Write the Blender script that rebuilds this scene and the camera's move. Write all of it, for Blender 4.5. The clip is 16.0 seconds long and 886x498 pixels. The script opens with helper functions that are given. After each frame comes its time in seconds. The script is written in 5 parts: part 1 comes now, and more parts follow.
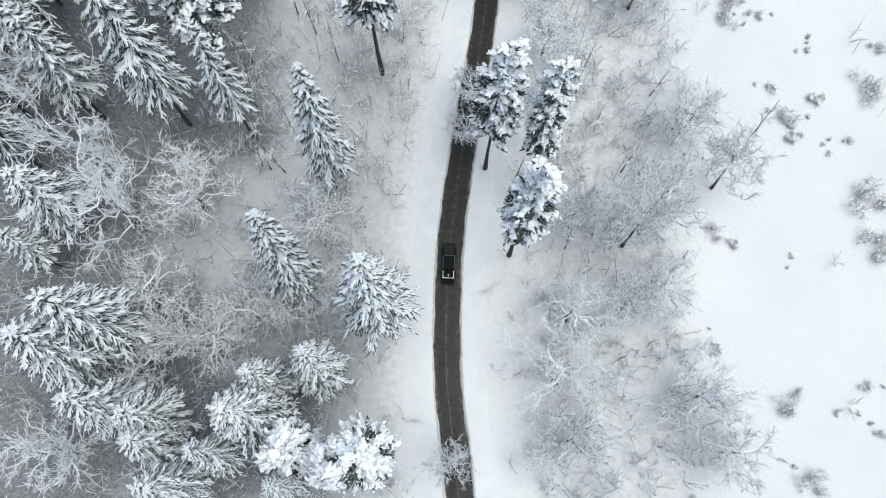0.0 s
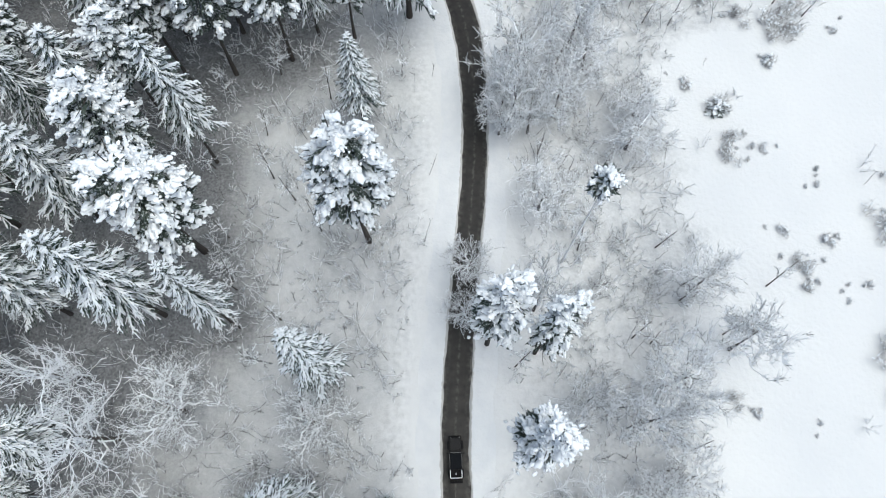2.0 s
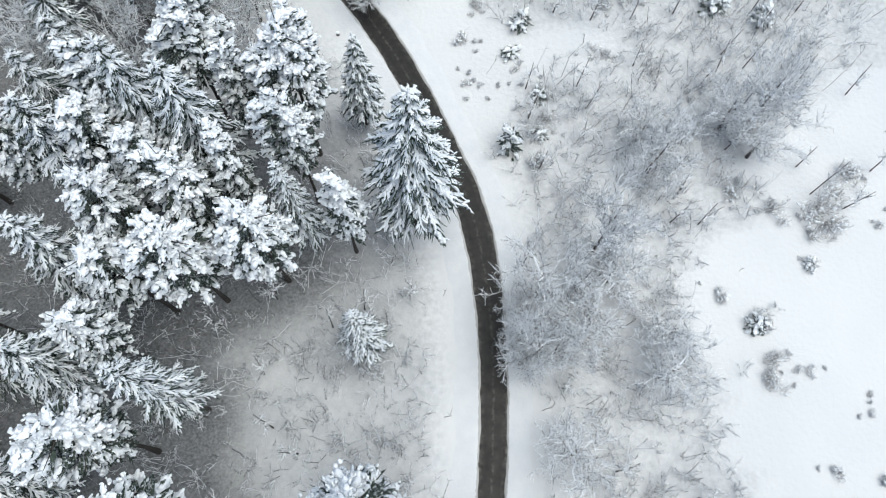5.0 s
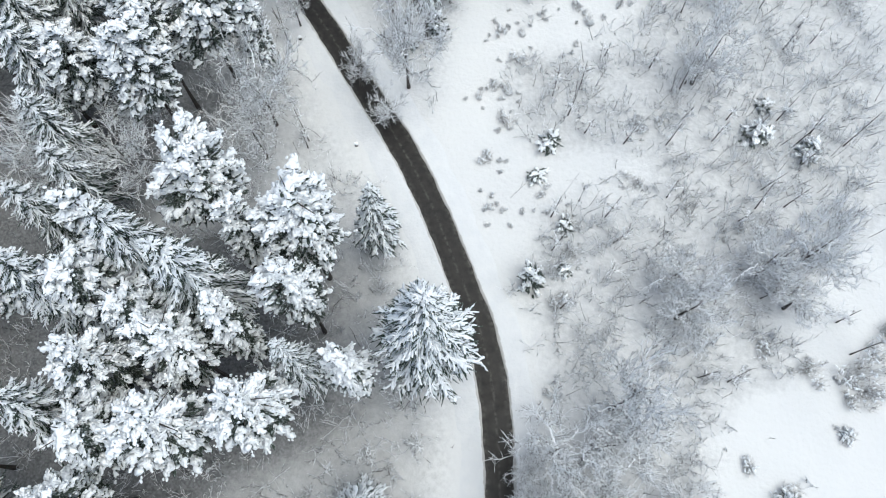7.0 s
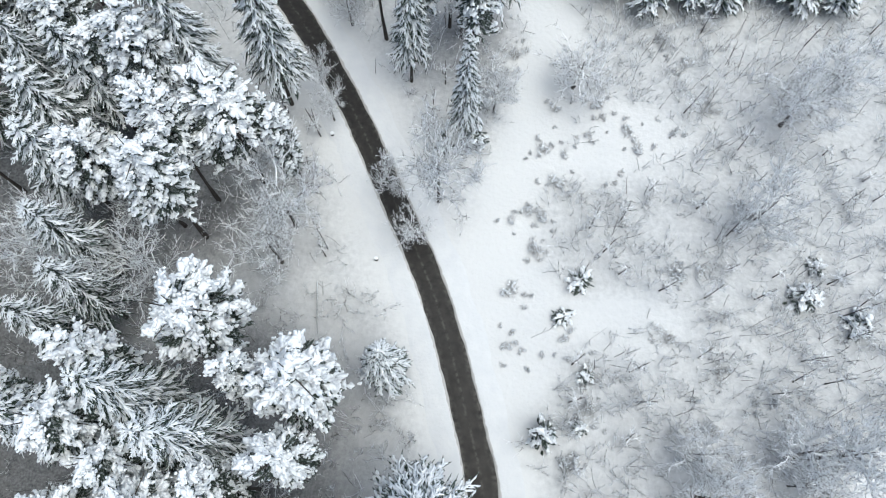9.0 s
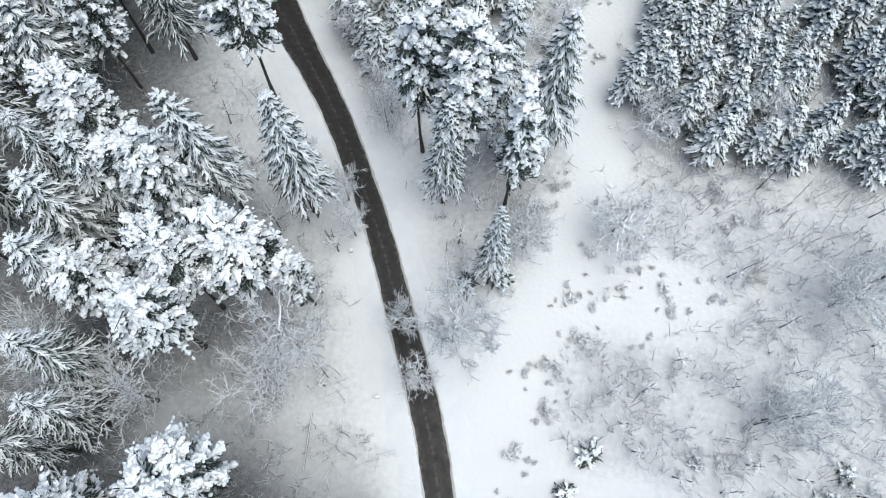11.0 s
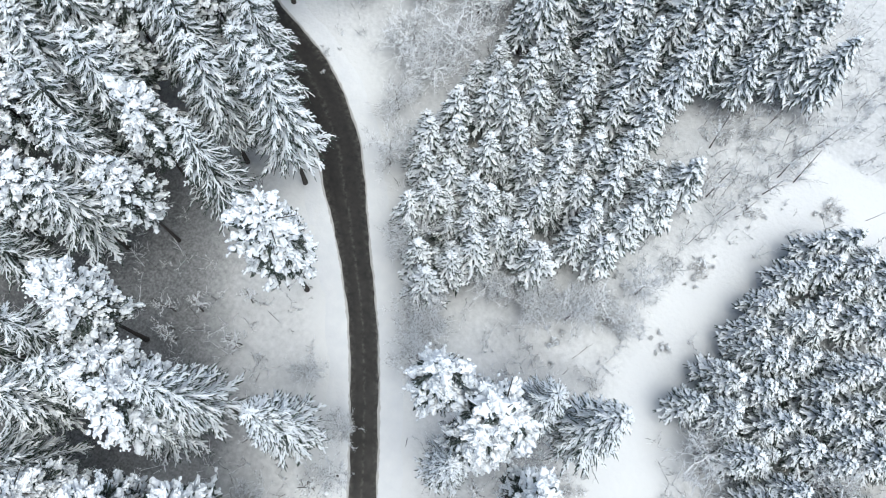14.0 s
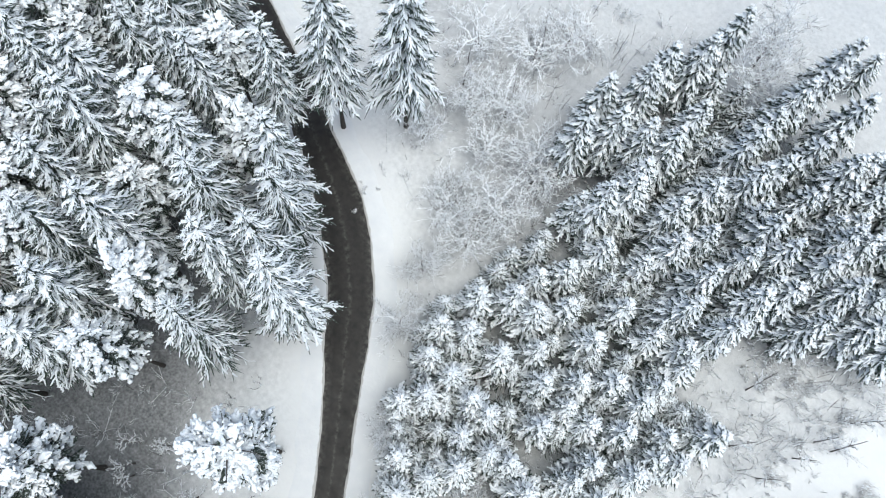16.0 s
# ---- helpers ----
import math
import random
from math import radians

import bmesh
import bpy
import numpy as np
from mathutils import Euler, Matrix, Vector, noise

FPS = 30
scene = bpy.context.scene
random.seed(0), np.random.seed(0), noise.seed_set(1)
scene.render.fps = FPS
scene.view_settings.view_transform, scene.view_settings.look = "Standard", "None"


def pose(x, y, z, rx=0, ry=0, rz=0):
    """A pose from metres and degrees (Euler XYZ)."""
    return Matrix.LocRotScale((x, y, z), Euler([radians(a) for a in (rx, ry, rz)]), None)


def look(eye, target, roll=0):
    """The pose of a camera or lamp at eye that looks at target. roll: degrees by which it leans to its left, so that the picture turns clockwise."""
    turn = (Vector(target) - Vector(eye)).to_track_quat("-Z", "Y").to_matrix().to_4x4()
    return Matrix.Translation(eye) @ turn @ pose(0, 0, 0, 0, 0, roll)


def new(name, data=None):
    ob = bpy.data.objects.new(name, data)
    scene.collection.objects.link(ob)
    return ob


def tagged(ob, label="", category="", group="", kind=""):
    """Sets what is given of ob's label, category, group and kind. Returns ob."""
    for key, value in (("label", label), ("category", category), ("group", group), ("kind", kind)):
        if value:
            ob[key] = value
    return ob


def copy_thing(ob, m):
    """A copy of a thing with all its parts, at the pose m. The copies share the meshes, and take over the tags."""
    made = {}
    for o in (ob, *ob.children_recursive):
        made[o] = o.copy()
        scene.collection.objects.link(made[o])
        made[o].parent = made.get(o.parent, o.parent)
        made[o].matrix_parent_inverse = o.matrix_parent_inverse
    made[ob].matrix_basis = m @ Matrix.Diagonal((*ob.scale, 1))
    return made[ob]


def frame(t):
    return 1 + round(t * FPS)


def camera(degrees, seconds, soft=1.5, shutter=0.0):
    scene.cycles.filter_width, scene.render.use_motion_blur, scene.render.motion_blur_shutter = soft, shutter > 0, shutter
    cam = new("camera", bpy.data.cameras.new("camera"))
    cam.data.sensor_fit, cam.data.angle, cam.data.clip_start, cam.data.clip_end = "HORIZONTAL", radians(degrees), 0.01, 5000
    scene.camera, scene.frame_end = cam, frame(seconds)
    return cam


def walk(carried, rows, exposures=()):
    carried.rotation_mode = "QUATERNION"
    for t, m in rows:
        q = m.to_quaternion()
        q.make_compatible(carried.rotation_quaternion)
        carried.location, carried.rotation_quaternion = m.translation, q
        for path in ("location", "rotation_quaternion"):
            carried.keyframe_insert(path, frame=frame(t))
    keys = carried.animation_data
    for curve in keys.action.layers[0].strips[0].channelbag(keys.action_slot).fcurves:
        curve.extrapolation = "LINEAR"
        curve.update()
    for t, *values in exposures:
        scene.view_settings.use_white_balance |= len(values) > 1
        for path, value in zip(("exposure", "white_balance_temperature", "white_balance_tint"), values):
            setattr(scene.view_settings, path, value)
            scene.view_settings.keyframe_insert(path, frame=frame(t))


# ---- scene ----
cam = camera(65.2, 16.0, 1.05)
METRES, EYE, TILT, LEAN, TURN = 180.0, 89.0, -71.9, -0.7, 0.0
ROWS = [
    (0.0, 0.0, 0.0, 0.0, 0.0, 0.0, 0.0),
    (0.5, -0.0012, 0.0094, 0.0327, -0.24, 0.07, 0.74),
    (1.0, -0.0025, 0.019, 0.0655, -0.36, 0.17, 1.2),
    (1.5, -0.0032, 0.0283, 0.0981, -0.54, 0.32, 1.98),
    (2.0, -0.004, 0.0377, 0.1297, -1.06, 0.46, 3.76),
    (2.5, -0.0048, 0.0463, 0.1609, -1.49, 0.5, 5.38),
    (3.0, -0.005, 0.0551, 0.1911, -1.54, 0.58, 5.81),
    (3.5, -0.0048, 0.0638, 0.2206, -1.48, 0.65, 5.85),
    (4.0, -0.0048, 0.0722, 0.2506, -1.52, 0.58, 5.84),
    (6.5, 0.0024, 0.111, 0.3836, -0.74, 0.95, 3.43),
    (7.0, 0.0035, 0.1185, 0.4091, -0.39, 0.97, 2.13),
    (7.5, 0.0045, 0.126, 0.434, -0.02, 1.03, 0.77),
    (8.0, 0.0052, 0.1335, 0.459, 0.41, 1.04, -0.78),
    (8.5, 0.0055, 0.1411, 0.4836, 0.92, 1.08, -2.68),
    (9.0, 0.0062, 0.1481, 0.509, 1.53, 1.01, -4.74),
    (11.5, -0.0055, 0.1862, 0.6485, 4.7, 0.24, -15.38),
    (12.0, -0.011, 0.1942, 0.6788, 5.72, -0.02, -18.68),
    (12.5, -0.0186, 0.2026, 0.7106, 6.76, -0.4, -22.19),
    (13.0, -0.0281, 0.2111, 0.7431, 7.49, -0.66, -24.75),
    (13.5, -0.0392, 0.2196, 0.7762, 8.3, -1.03, -27.3),
    (14.0, -0.0524, 0.2282, 0.8096, 9.27, -1.54, -30.26),
    (14.5, -0.0673, 0.2369, 0.8429, 10.41, -2.18, -33.38),
    (15.0, -0.0836, 0.2453, 0.8757, 11.8, -2.99, -36.67),
    (15.5, -0.1011, 0.2538, 0.9074, 13.37, -3.86, -39.94),
    (16.0, -0.1219, 0.2619, 0.9391, 14.95, -4.99, -43.07),
]
walk(cam, [(t, pose(0, 0, EYE, TILT, LEAN, TURN) @ pose(METRES * x, METRES * y, METRES * z, 90 + pitch, roll, yaw)) for t, x, y, z, yaw, pitch, roll in ROWS],
     exposures=[(0.0, 0.53, 6310, 2.2), (9.0, 0.54, 6290, 2.2), (13.0, 0.67, 6240, 3.0), (16.0, 0.75, 6240, 2.2)])

# ---- sky and sun: bright overcast ----
world = bpy.data.worlds.new("overcast_sky")
scene.world = world
world.use_nodes = True
wn, wl = world.node_tree.nodes, world.node_tree.links
sky = wn.new("ShaderNodeTexSky")
sky.sky_type, sky.sun_disc = "NISHITA", False
sky.sun_elevation, sky.sun_rotation = radians(73), radians(112)
sky.air_density, sky.dust_density, sky.ozone_density = 0.8, 3.0, 1.5
wn["Background"].inputs["Strength"].default_value = 0.10
wl.new(sky.outputs["Color"], wn["Background"].inputs["Color"])
sun = new("sun", bpy.data.lights.new("sun", "SUN"))
sun.data.energy, sun.data.angle, sun.data.color = 1.6, radians(70), (1.0, 0.985, 0.95)
sun.matrix_world = look((30, -12, 110), (0, 0, 0))


# ---- materials ----
def material(name, rough=0.8, spec=0.3):
    m = bpy.data.materials.new(name)
    m.use_nodes = True
    b = m.node_tree.nodes["Principled BSDF"]
    b.inputs["Roughness"].default_value = rough
    b.inputs["Specular IOR Level"].default_value = spec
    return m, m.node_tree.nodes, m.node_tree.links, b


def place(nodes):
    return nodes.new("ShaderNodeNewGeometry").outputs["Position"]


def grain(nodes, links, scale, detail=4.0, where=None):
    n = nodes.new("ShaderNodeTexNoise")
    n.inputs["Scale"].default_value, n.inputs["Detail"].default_value = scale, detail
    links.new(where or place(nodes), n.inputs["Vector"])
    return n.outputs["Fac"]


def ramp(nodes, links, fac, *stops):
    r = nodes.new("ShaderNodeValToRGB")
    while len(r.color_ramp.elements) < len(stops):
        r.color_ramp.elements.new(0.5)
    for e, (p, c) in zip(r.color_ramp.elements, stops):
        e.position, e.color = p, (*c, 1) if len(c) == 3 else c
    links.new(fac, r.inputs["Fac"])
    return r.outputs["Color"]


def mix(nodes, links, fac, a, b, how="MIX"):
    m = nodes.new("ShaderNodeMix")
    m.data_type, m.blend_type = "RGBA", how
    for s, v in ((m.inputs["Factor"], fac), (m.inputs["A"], a), (m.inputs["B"], b)):
        if hasattr(v, "links"):
            links.new(v, s)
        else:
            s.default_value = v if isinstance(v, float) else (*v, 1)
    return m.outputs["Result"]


def math_node(nodes, links, op, a, b):
    m = nodes.new("ShaderNodeMath")
    m.operation = op
    for s, v in zip(m.inputs, (a, b)):
        if hasattr(v, "links"):
            links.new(v, s)
        else:
            s.default_value = v
    return m.outputs["Value"]


def bump(nodes, links, height, bsdf, strength, distance):
    b = nodes.new("ShaderNodeBump")
    b.inputs["Strength"].default_value, b.inputs["Distance"].default_value = strength, distance
    links.new(height, b.inputs["Height"])
    links.new(b.outputs["Normal"], bsdf.inputs["Normal"])


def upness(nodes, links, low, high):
    """How far a face looks up, from 0 at low to 1 at high: where snow can lie, or where painted underside shade ends.
    """
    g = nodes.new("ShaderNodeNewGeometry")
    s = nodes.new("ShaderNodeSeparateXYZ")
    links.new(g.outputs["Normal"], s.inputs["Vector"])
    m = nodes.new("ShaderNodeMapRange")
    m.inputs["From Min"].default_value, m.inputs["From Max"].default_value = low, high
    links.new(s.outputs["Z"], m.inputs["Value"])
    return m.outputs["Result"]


def ground_snow():
    m, n, l, b = material("snow_ground", 0.85, 0.2)
    base = ramp(n, l, grain(n, l, 0.06, 5), (0.3, (0.655, 0.66, 0.665)), (0.7, (0.715, 0.715, 0.71)))
    att = n.new("ShaderNodeAttribute")
    att.attribute_name = "litter_shade"
    fine = ramp(n, l, grain(n, l, 7.0, 8), (0.25, (0.45, 0.45, 0.45)), (0.75, (1, 1, 1)))
    patch = ramp(n, l, grain(n, l, 1.0, 8), (0.30, (0.70, 0.70, 0.70)), (0.66, (1, 1, 1)))
    ragged = math_node(n, l, "MULTIPLY", math_node(n, l, "SUBTRACT", grain(n, l, 1.3, 9), 0.5), 1.6)

    def torn(fac, much=1.0):
        # ragged edge, nothing where the value is nil
        v = math_node(n, l, "ADD", fac, math_node(n, l, "MULTIPLY", ragged, ramp(n, l, fac, (0.0, (0, 0, 0)), (0.25, (much, much, much)), (0.75, (much, much, much)), (1.0, (0.2, 0.2, 0.2)))))
        return ramp(n, l, v, (0.0, (0, 0, 0)), (1.0, (1, 1, 1)))

    k = math_node(n, l, "MULTIPLY", fine, torn(att.outputs["Fac"]))
    k = math_node(n, l, "MULTIPLY", k, patch)
    k = math_node(n, l, "MULTIPLY", k, 0.66)
    # twigs and leaves through thin snow, with undergrowth shade painted in as blue-grey
    litter_shade = ramp(n, l, grain(n, l, 0.12, 4), (0.35, (0.17, 0.182, 0.20)), (0.65, (0.245, 0.245, 0.25)))
    # dark floor below the conifers: thin snow plus crown shade painted into the colour
    duff_shade = n.new("ShaderNodeAttribute")
    duff_shade.attribute_name = "duff_shade"
    thin = math_node(n, l, "MULTIPLY", torn(duff_shade.outputs["Fac"], 0.35), ramp(n, l, grain(n, l, 3.0, 8), (0.3, (0.6, 0.6, 0.6)), (0.65, (1, 1, 1))))
    l.new(mix(n, l, thin, mix(n, l, k, base, litter_shade), (0.062, 0.064, 0.069)), b.inputs["Base Color"])
    bump(n, l, grain(n, l, 1.4, 8), b, 0.5, 0.25)
    return m


def verge_snow():
    m, n, l, b = material("snow_verge", 0.85, 0.2)
    base = ramp(n, l, grain(n, l, 0.5, 6), (0.3, (0.65, 0.66, 0.675)), (0.7, (0.71, 0.715, 0.72)))
    uv = n.new("ShaderNodeUVMap").outputs["UV"]
    s = n.new("ShaderNodeSeparateXYZ")
    l.new(uv, s.inputs["Vector"])
    wob = math_node(n, l, "MULTIPLY", grain(n, l, 1.2, 5), 0.5)
    d = math_node(n, l, "SUBTRACT", s.outputs["X"], wob)
    dirt = ramp(n, l, d, (0.0, (0.68, 0.66, 0.63)), (0.03, (0.88, 0.865, 0.84)), (0.09, (1, 1, 1)))
    l.new(mix(n, l, 1.0, base, dirt, "MULTIPLY"), b.inputs["Base Color"])
    bump(n, l, grain(n, l, 2.2, 8), b, 0.5, 0.15)
    return m


def tree_snow():
    m, n, l, b = material("snow_on_branches", 0.8, 0.2)
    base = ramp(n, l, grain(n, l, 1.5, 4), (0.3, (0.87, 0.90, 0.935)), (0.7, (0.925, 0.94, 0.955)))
    # shade painted on downward faces: the same snow in dark grey
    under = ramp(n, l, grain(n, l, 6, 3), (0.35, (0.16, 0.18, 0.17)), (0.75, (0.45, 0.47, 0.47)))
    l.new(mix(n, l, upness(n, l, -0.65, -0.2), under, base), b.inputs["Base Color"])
    bump(n, l, grain(n, l, 5, 5), b, 0.4, 0.10)
    return m


def needles(name, dark, light):
    m, n, l, b = material(name, 0.75, 0.2)
    green = ramp(n, l, grain(n, l, 3, 4), (0.3, dark), (0.75, light))
    frost = math_node(n, l, "MULTIPLY", ramp(n, l, grain(n, l, 4.5, 5), (0.52, (0, 0, 0)), (0.70, (1, 1, 1))), upness(n, l, 0.1, 0.8))
    l.new(mix(n, l, frost, green, (0.72, 0.75, 0.77)), b.inputs["Base Color"])
    return m


def bark(name, dark, light, snow, low=0.0, high=0.5, uneven=0.0):
    """Bark with snow on top; uneven: how much the snow differs from stem to stem."""
    m, n, l, b = material(name, 0.9, 0.1)
    wood = ramp(n, l, grain(n, l, 9, 6), (0.3, dark), (0.7, light))
    cover = grain(n, l, 3.5, 5)
    if uneven:
        each = n.new("ShaderNodeNewGeometry").outputs["Random Per Island"]
        cover = math_node(n, l, "ADD", cover, math_node(n, l, "MULTIPLY", math_node(n, l, "SUBTRACT", each, 0.5), uneven))
    k = math_node(n, l, "MULTIPLY", upness(n, l, low, high), ramp(n, l, cover, (0.62 - snow, (0, 0, 0)), (0.78 - snow, (1, 1, 1))))
    l.new(mix(n, l, k, wood, (0.915, 0.928, 0.945)), b.inputs["Base Color"])
    bump(n, l, grain(n, l, 14, 5), b, 0.6, 0.05)
    return m


def asphalt():
    m, n, l, b = material("wet_asphalt", 0.5, 0.18)
    base = ramp(n, l, grain(n, l, 0.9, 8), (0.3, (0.020, 0.019, 0.018)), (0.7, (0.034, 0.031, 0.028)))
    uv = n.new("ShaderNodeUVMap").outputs["UV"]
    s = n.new("ShaderNodeSeparateXYZ")
    l.new(uv, s.inputs["Vector"])
    wob = math_node(n, l, "MULTIPLY", math_node(n, l, "SUBTRACT", grain(n, l, 0.5, 6), 0.5), 0.16)
    x = math_node(n, l, "ADD", s.outputs["X"], wob)
    streaks = ramp(n, l, x, (0.0, (0.9, 0.9, 0.9)), (0.05, (0.25, 0.25, 0.25)), (0.22, (0, 0, 0)), (0.42, (0.06, 0.06, 0.06)), (0.49, (0.35, 0.35, 0.35)), (0.56, (0.05, 0.05, 0.05)), (0.78, (0, 0, 0)), (0.95, (0.25, 0.25, 0.25)), (1.0, (0.9, 0.9, 0.9)))
    slush = math_node(n, l, "MULTIPLY", streaks, ramp(n, l, grain(n, l, 1.6, 7), (0.40, (0, 0, 0)), (0.72, (0.6, 0.6, 0.6))))
    # thin streak of packed snow left between the wheel tracks
    line = ramp(n, l, math_node(n, l, "ADD", s.outputs["X"], math_node(n, l, "MULTIPLY", math_node(n, l, "SUBTRACT", grain(n, l, 0.25, 2), 0.5), 0.06)), (0.44, (0, 0, 0)), (0.452, (0.6, 0.6, 0.6)), (0.464, (0, 0, 0)))
    along = n.new("ShaderNodeMapRange")
    along.inputs["From Min"].default_value, along.inputs["From Max"].default_value = 86.0, 78.0
    l.new(s.outputs["Y"], along.inputs["Value"])
    line = math_node(n, l, "MULTIPLY", line, math_node(n, l, "MULTIPLY", along.outputs["Result"], ramp(n, l, grain(n, l, 0.8, 5), (0.3, (0.2, 0.2, 0.2)), (0.6, (1, 1, 1)))))
    slush = math_node(n, l, "MAXIMUM", slush, line)
    l.new(mix(n, l, slush, base, (0.34, 0.32, 0.29)), b.inputs["Base Color"])
    l.new(ramp(n, l, grain(n, l, 0.6, 6), (0.3, (0.28, 0.28, 0.28)), (0.7, (0.6, 0.6, 0.6))), b.inputs["Roughness"])
    bump(n, l, grain(n, l, 30, 3), b, 0.3, 0.02)
    return m


def plain(name, colour, rough=0.5, metal=0.0, spec=0.5):
    m, n, l, b = material(name, rough, spec)
    b.inputs["Metallic"].default_value = metal
    c = Vector(colour)
    l.new(ramp(n, l, grain(n, l, 6, 4), (0.3, tuple(c * 0.85)), (0.7, tuple(c * 1.1))), b.inputs["Base Color"])
    return m


SNOW, VERGE, TREE_SNOW, ASPHALT = ground_snow(), verge_snow(), tree_snow(), asphalt()
NEEDLES = needles("spruce_needles", (0.028, 0.044, 0.034), (0.062, 0.086, 0.066))
PINE_NEEDLES = needles("pine_needles", (0.030, 0.042, 0.034), (0.062, 0.080, 0.064))
BARK = bark("conifer_bark", (0.045, 0.040, 0.038), (0.10, 0.09, 0.08), 0.0)
TWIGS = bark("frosted_twigs", (0.12, 0.113, 0.11), (0.27, 0.26, 0.255), 0.33, -0.9, -0.2, 0.45)
YOUNG_BARK = bark("young_bark", (0.07, 0.065, 0.062), (0.17, 0.157, 0.15), 0.12, -0.6, 0.3, 0.5)
STEMS = bark("sapling_bark", (0.06, 0.055, 0.05), (0.14, 0.125, 0.115), 0.03)
SNOWY_WOOD = bark("snowy_limbs", (0.10, 0.093, 0.09), (0.22, 0.21, 0.20), 0.42, -0.9, -0.2, 0.3)
BRUSH = bark("brush_twigs", (0.11, 0.107, 0.107), (0.25, 0.243, 0.243), 0.29, -0.9, -0.2, 0.45)


# ---- mesh helpers ----
def mesh_of(name, verts, quads, mat, smooth=True):
    me = bpy.data.meshes.new(name)
    verts, quads = np.asarray(verts, np.float32), np.asarray(quads, np.int32)
    me.vertices.add(len(verts))
    me.vertices.foreach_set("co", verts.ravel())
    me.loops.add(quads.size)
    me.loops.foreach_set("vertex_index", quads.ravel())
    me.polygons.add(len(quads))
    me.polygons.foreach_set("loop_start", np.arange(0, quads.size, quads.shape[1], dtype=np.int32))
    me.polygons.foreach_set("use_smooth", np.full(len(quads), smooth))
    me.update(calc_edges=True)
    me.materials.append(mat)
    return me


def tubes(paths, wide, high, sides):
    """Tapered tubes along paths (n, k, 3), with half widths and half heights (n, k)."""
    paths = np.asarray(paths, float)
    n, k, _ = paths.shape
    t = np.gradient(paths, axis=1)
    t /= np.linalg.norm(t, axis=2, keepdims=True) + 1e-9
    ref = np.where(np.abs(t[..., 2:3]) > 0.95, np.array([1.0, 0, 0]), np.array([0, 0, 1.0]))
    side = np.cross(t, ref)
    side /= np.linalg.norm(side, axis=2, keepdims=True) + 1e-9
    up = np.cross(side, t)
    a = np.linspace(0, 2 * np.pi, sides, endpoint=False) + np.pi / 2
    v = paths[:, :, None] + side[:, :, None] * (np.cos(a)[:, None] * wide[..., None, None]) + up[:, :, None] * (np.sin(a)[:, None] * high[..., None, None])
    i, j, s = np.meshgrid(np.arange(n), np.arange(k - 1), np.arange(sides), indexing="ij")
    p, q = i * k * sides + j * sides + s, i * k * sides + j * sides + (s + 1) % sides
    return v.reshape(-1, 3), np.stack([p, q, q + sides, p + sides], -1).reshape(-1, 4)


def joined(*pieces):
    verts, quads, at = [], [], 0
    for v, q in pieces:
        verts.append(v)
        quads.append(q + at)
        at += len(v)
    return np.concatenate(verts), np.concatenate(quads)


def part(name, me, parent, label="", kind=""):
    ob = new(name, me)
    ob.parent = parent
    return tagged(ob, label=label, kind=kind)


def fingers(rng, start, way, length, width, thick, sides, droop=0.15, rings=(0.55, 1.0, 0.85, 0.12), jitter=0.15):
    """Rounded tapering lumps or sprays from start along way."""
    k = len(rings)
    s = np.linspace(0, 1, k)[None, :, None]
    p = start[:, None] + way[:, None] * (length[:, None, None] * s)
    p[:, :, 2] -= (droop * length)[:, None] * s[..., 0] ** 2
    p[:, 1:-1] += rng.normal(0, jitter, (len(start), k - 2, 3)) * width[:, None, None]
    r = np.array(rings)[None] * rng.uniform(0.7, 1.25, (len(start), k))
    return tubes(p, r * width[:, None], r * thick[:, None], sides)


def unit(v):
    return v / (np.linalg.norm(v, axis=-1, keepdims=True) + 1e-9)


def trunk_mesh(name, height, radius, mat, rng, sides=7, rings=7):
    s = np.linspace(0, 1, rings)
    p = np.zeros((1, rings, 3))
    p[0, :, 2] = s * height - 0.2
    p[0, 1:, :2] = np.cumsum(rng.normal(0, radius * 0.25, (rings - 1, 2)), axis=0)
    r = (radius * (1 - s) ** 0.8 + 0.03)[None]
    r[0, 0] *= 1.5
    return mesh_of(name, *tubes(p, r, r, sides), mat)


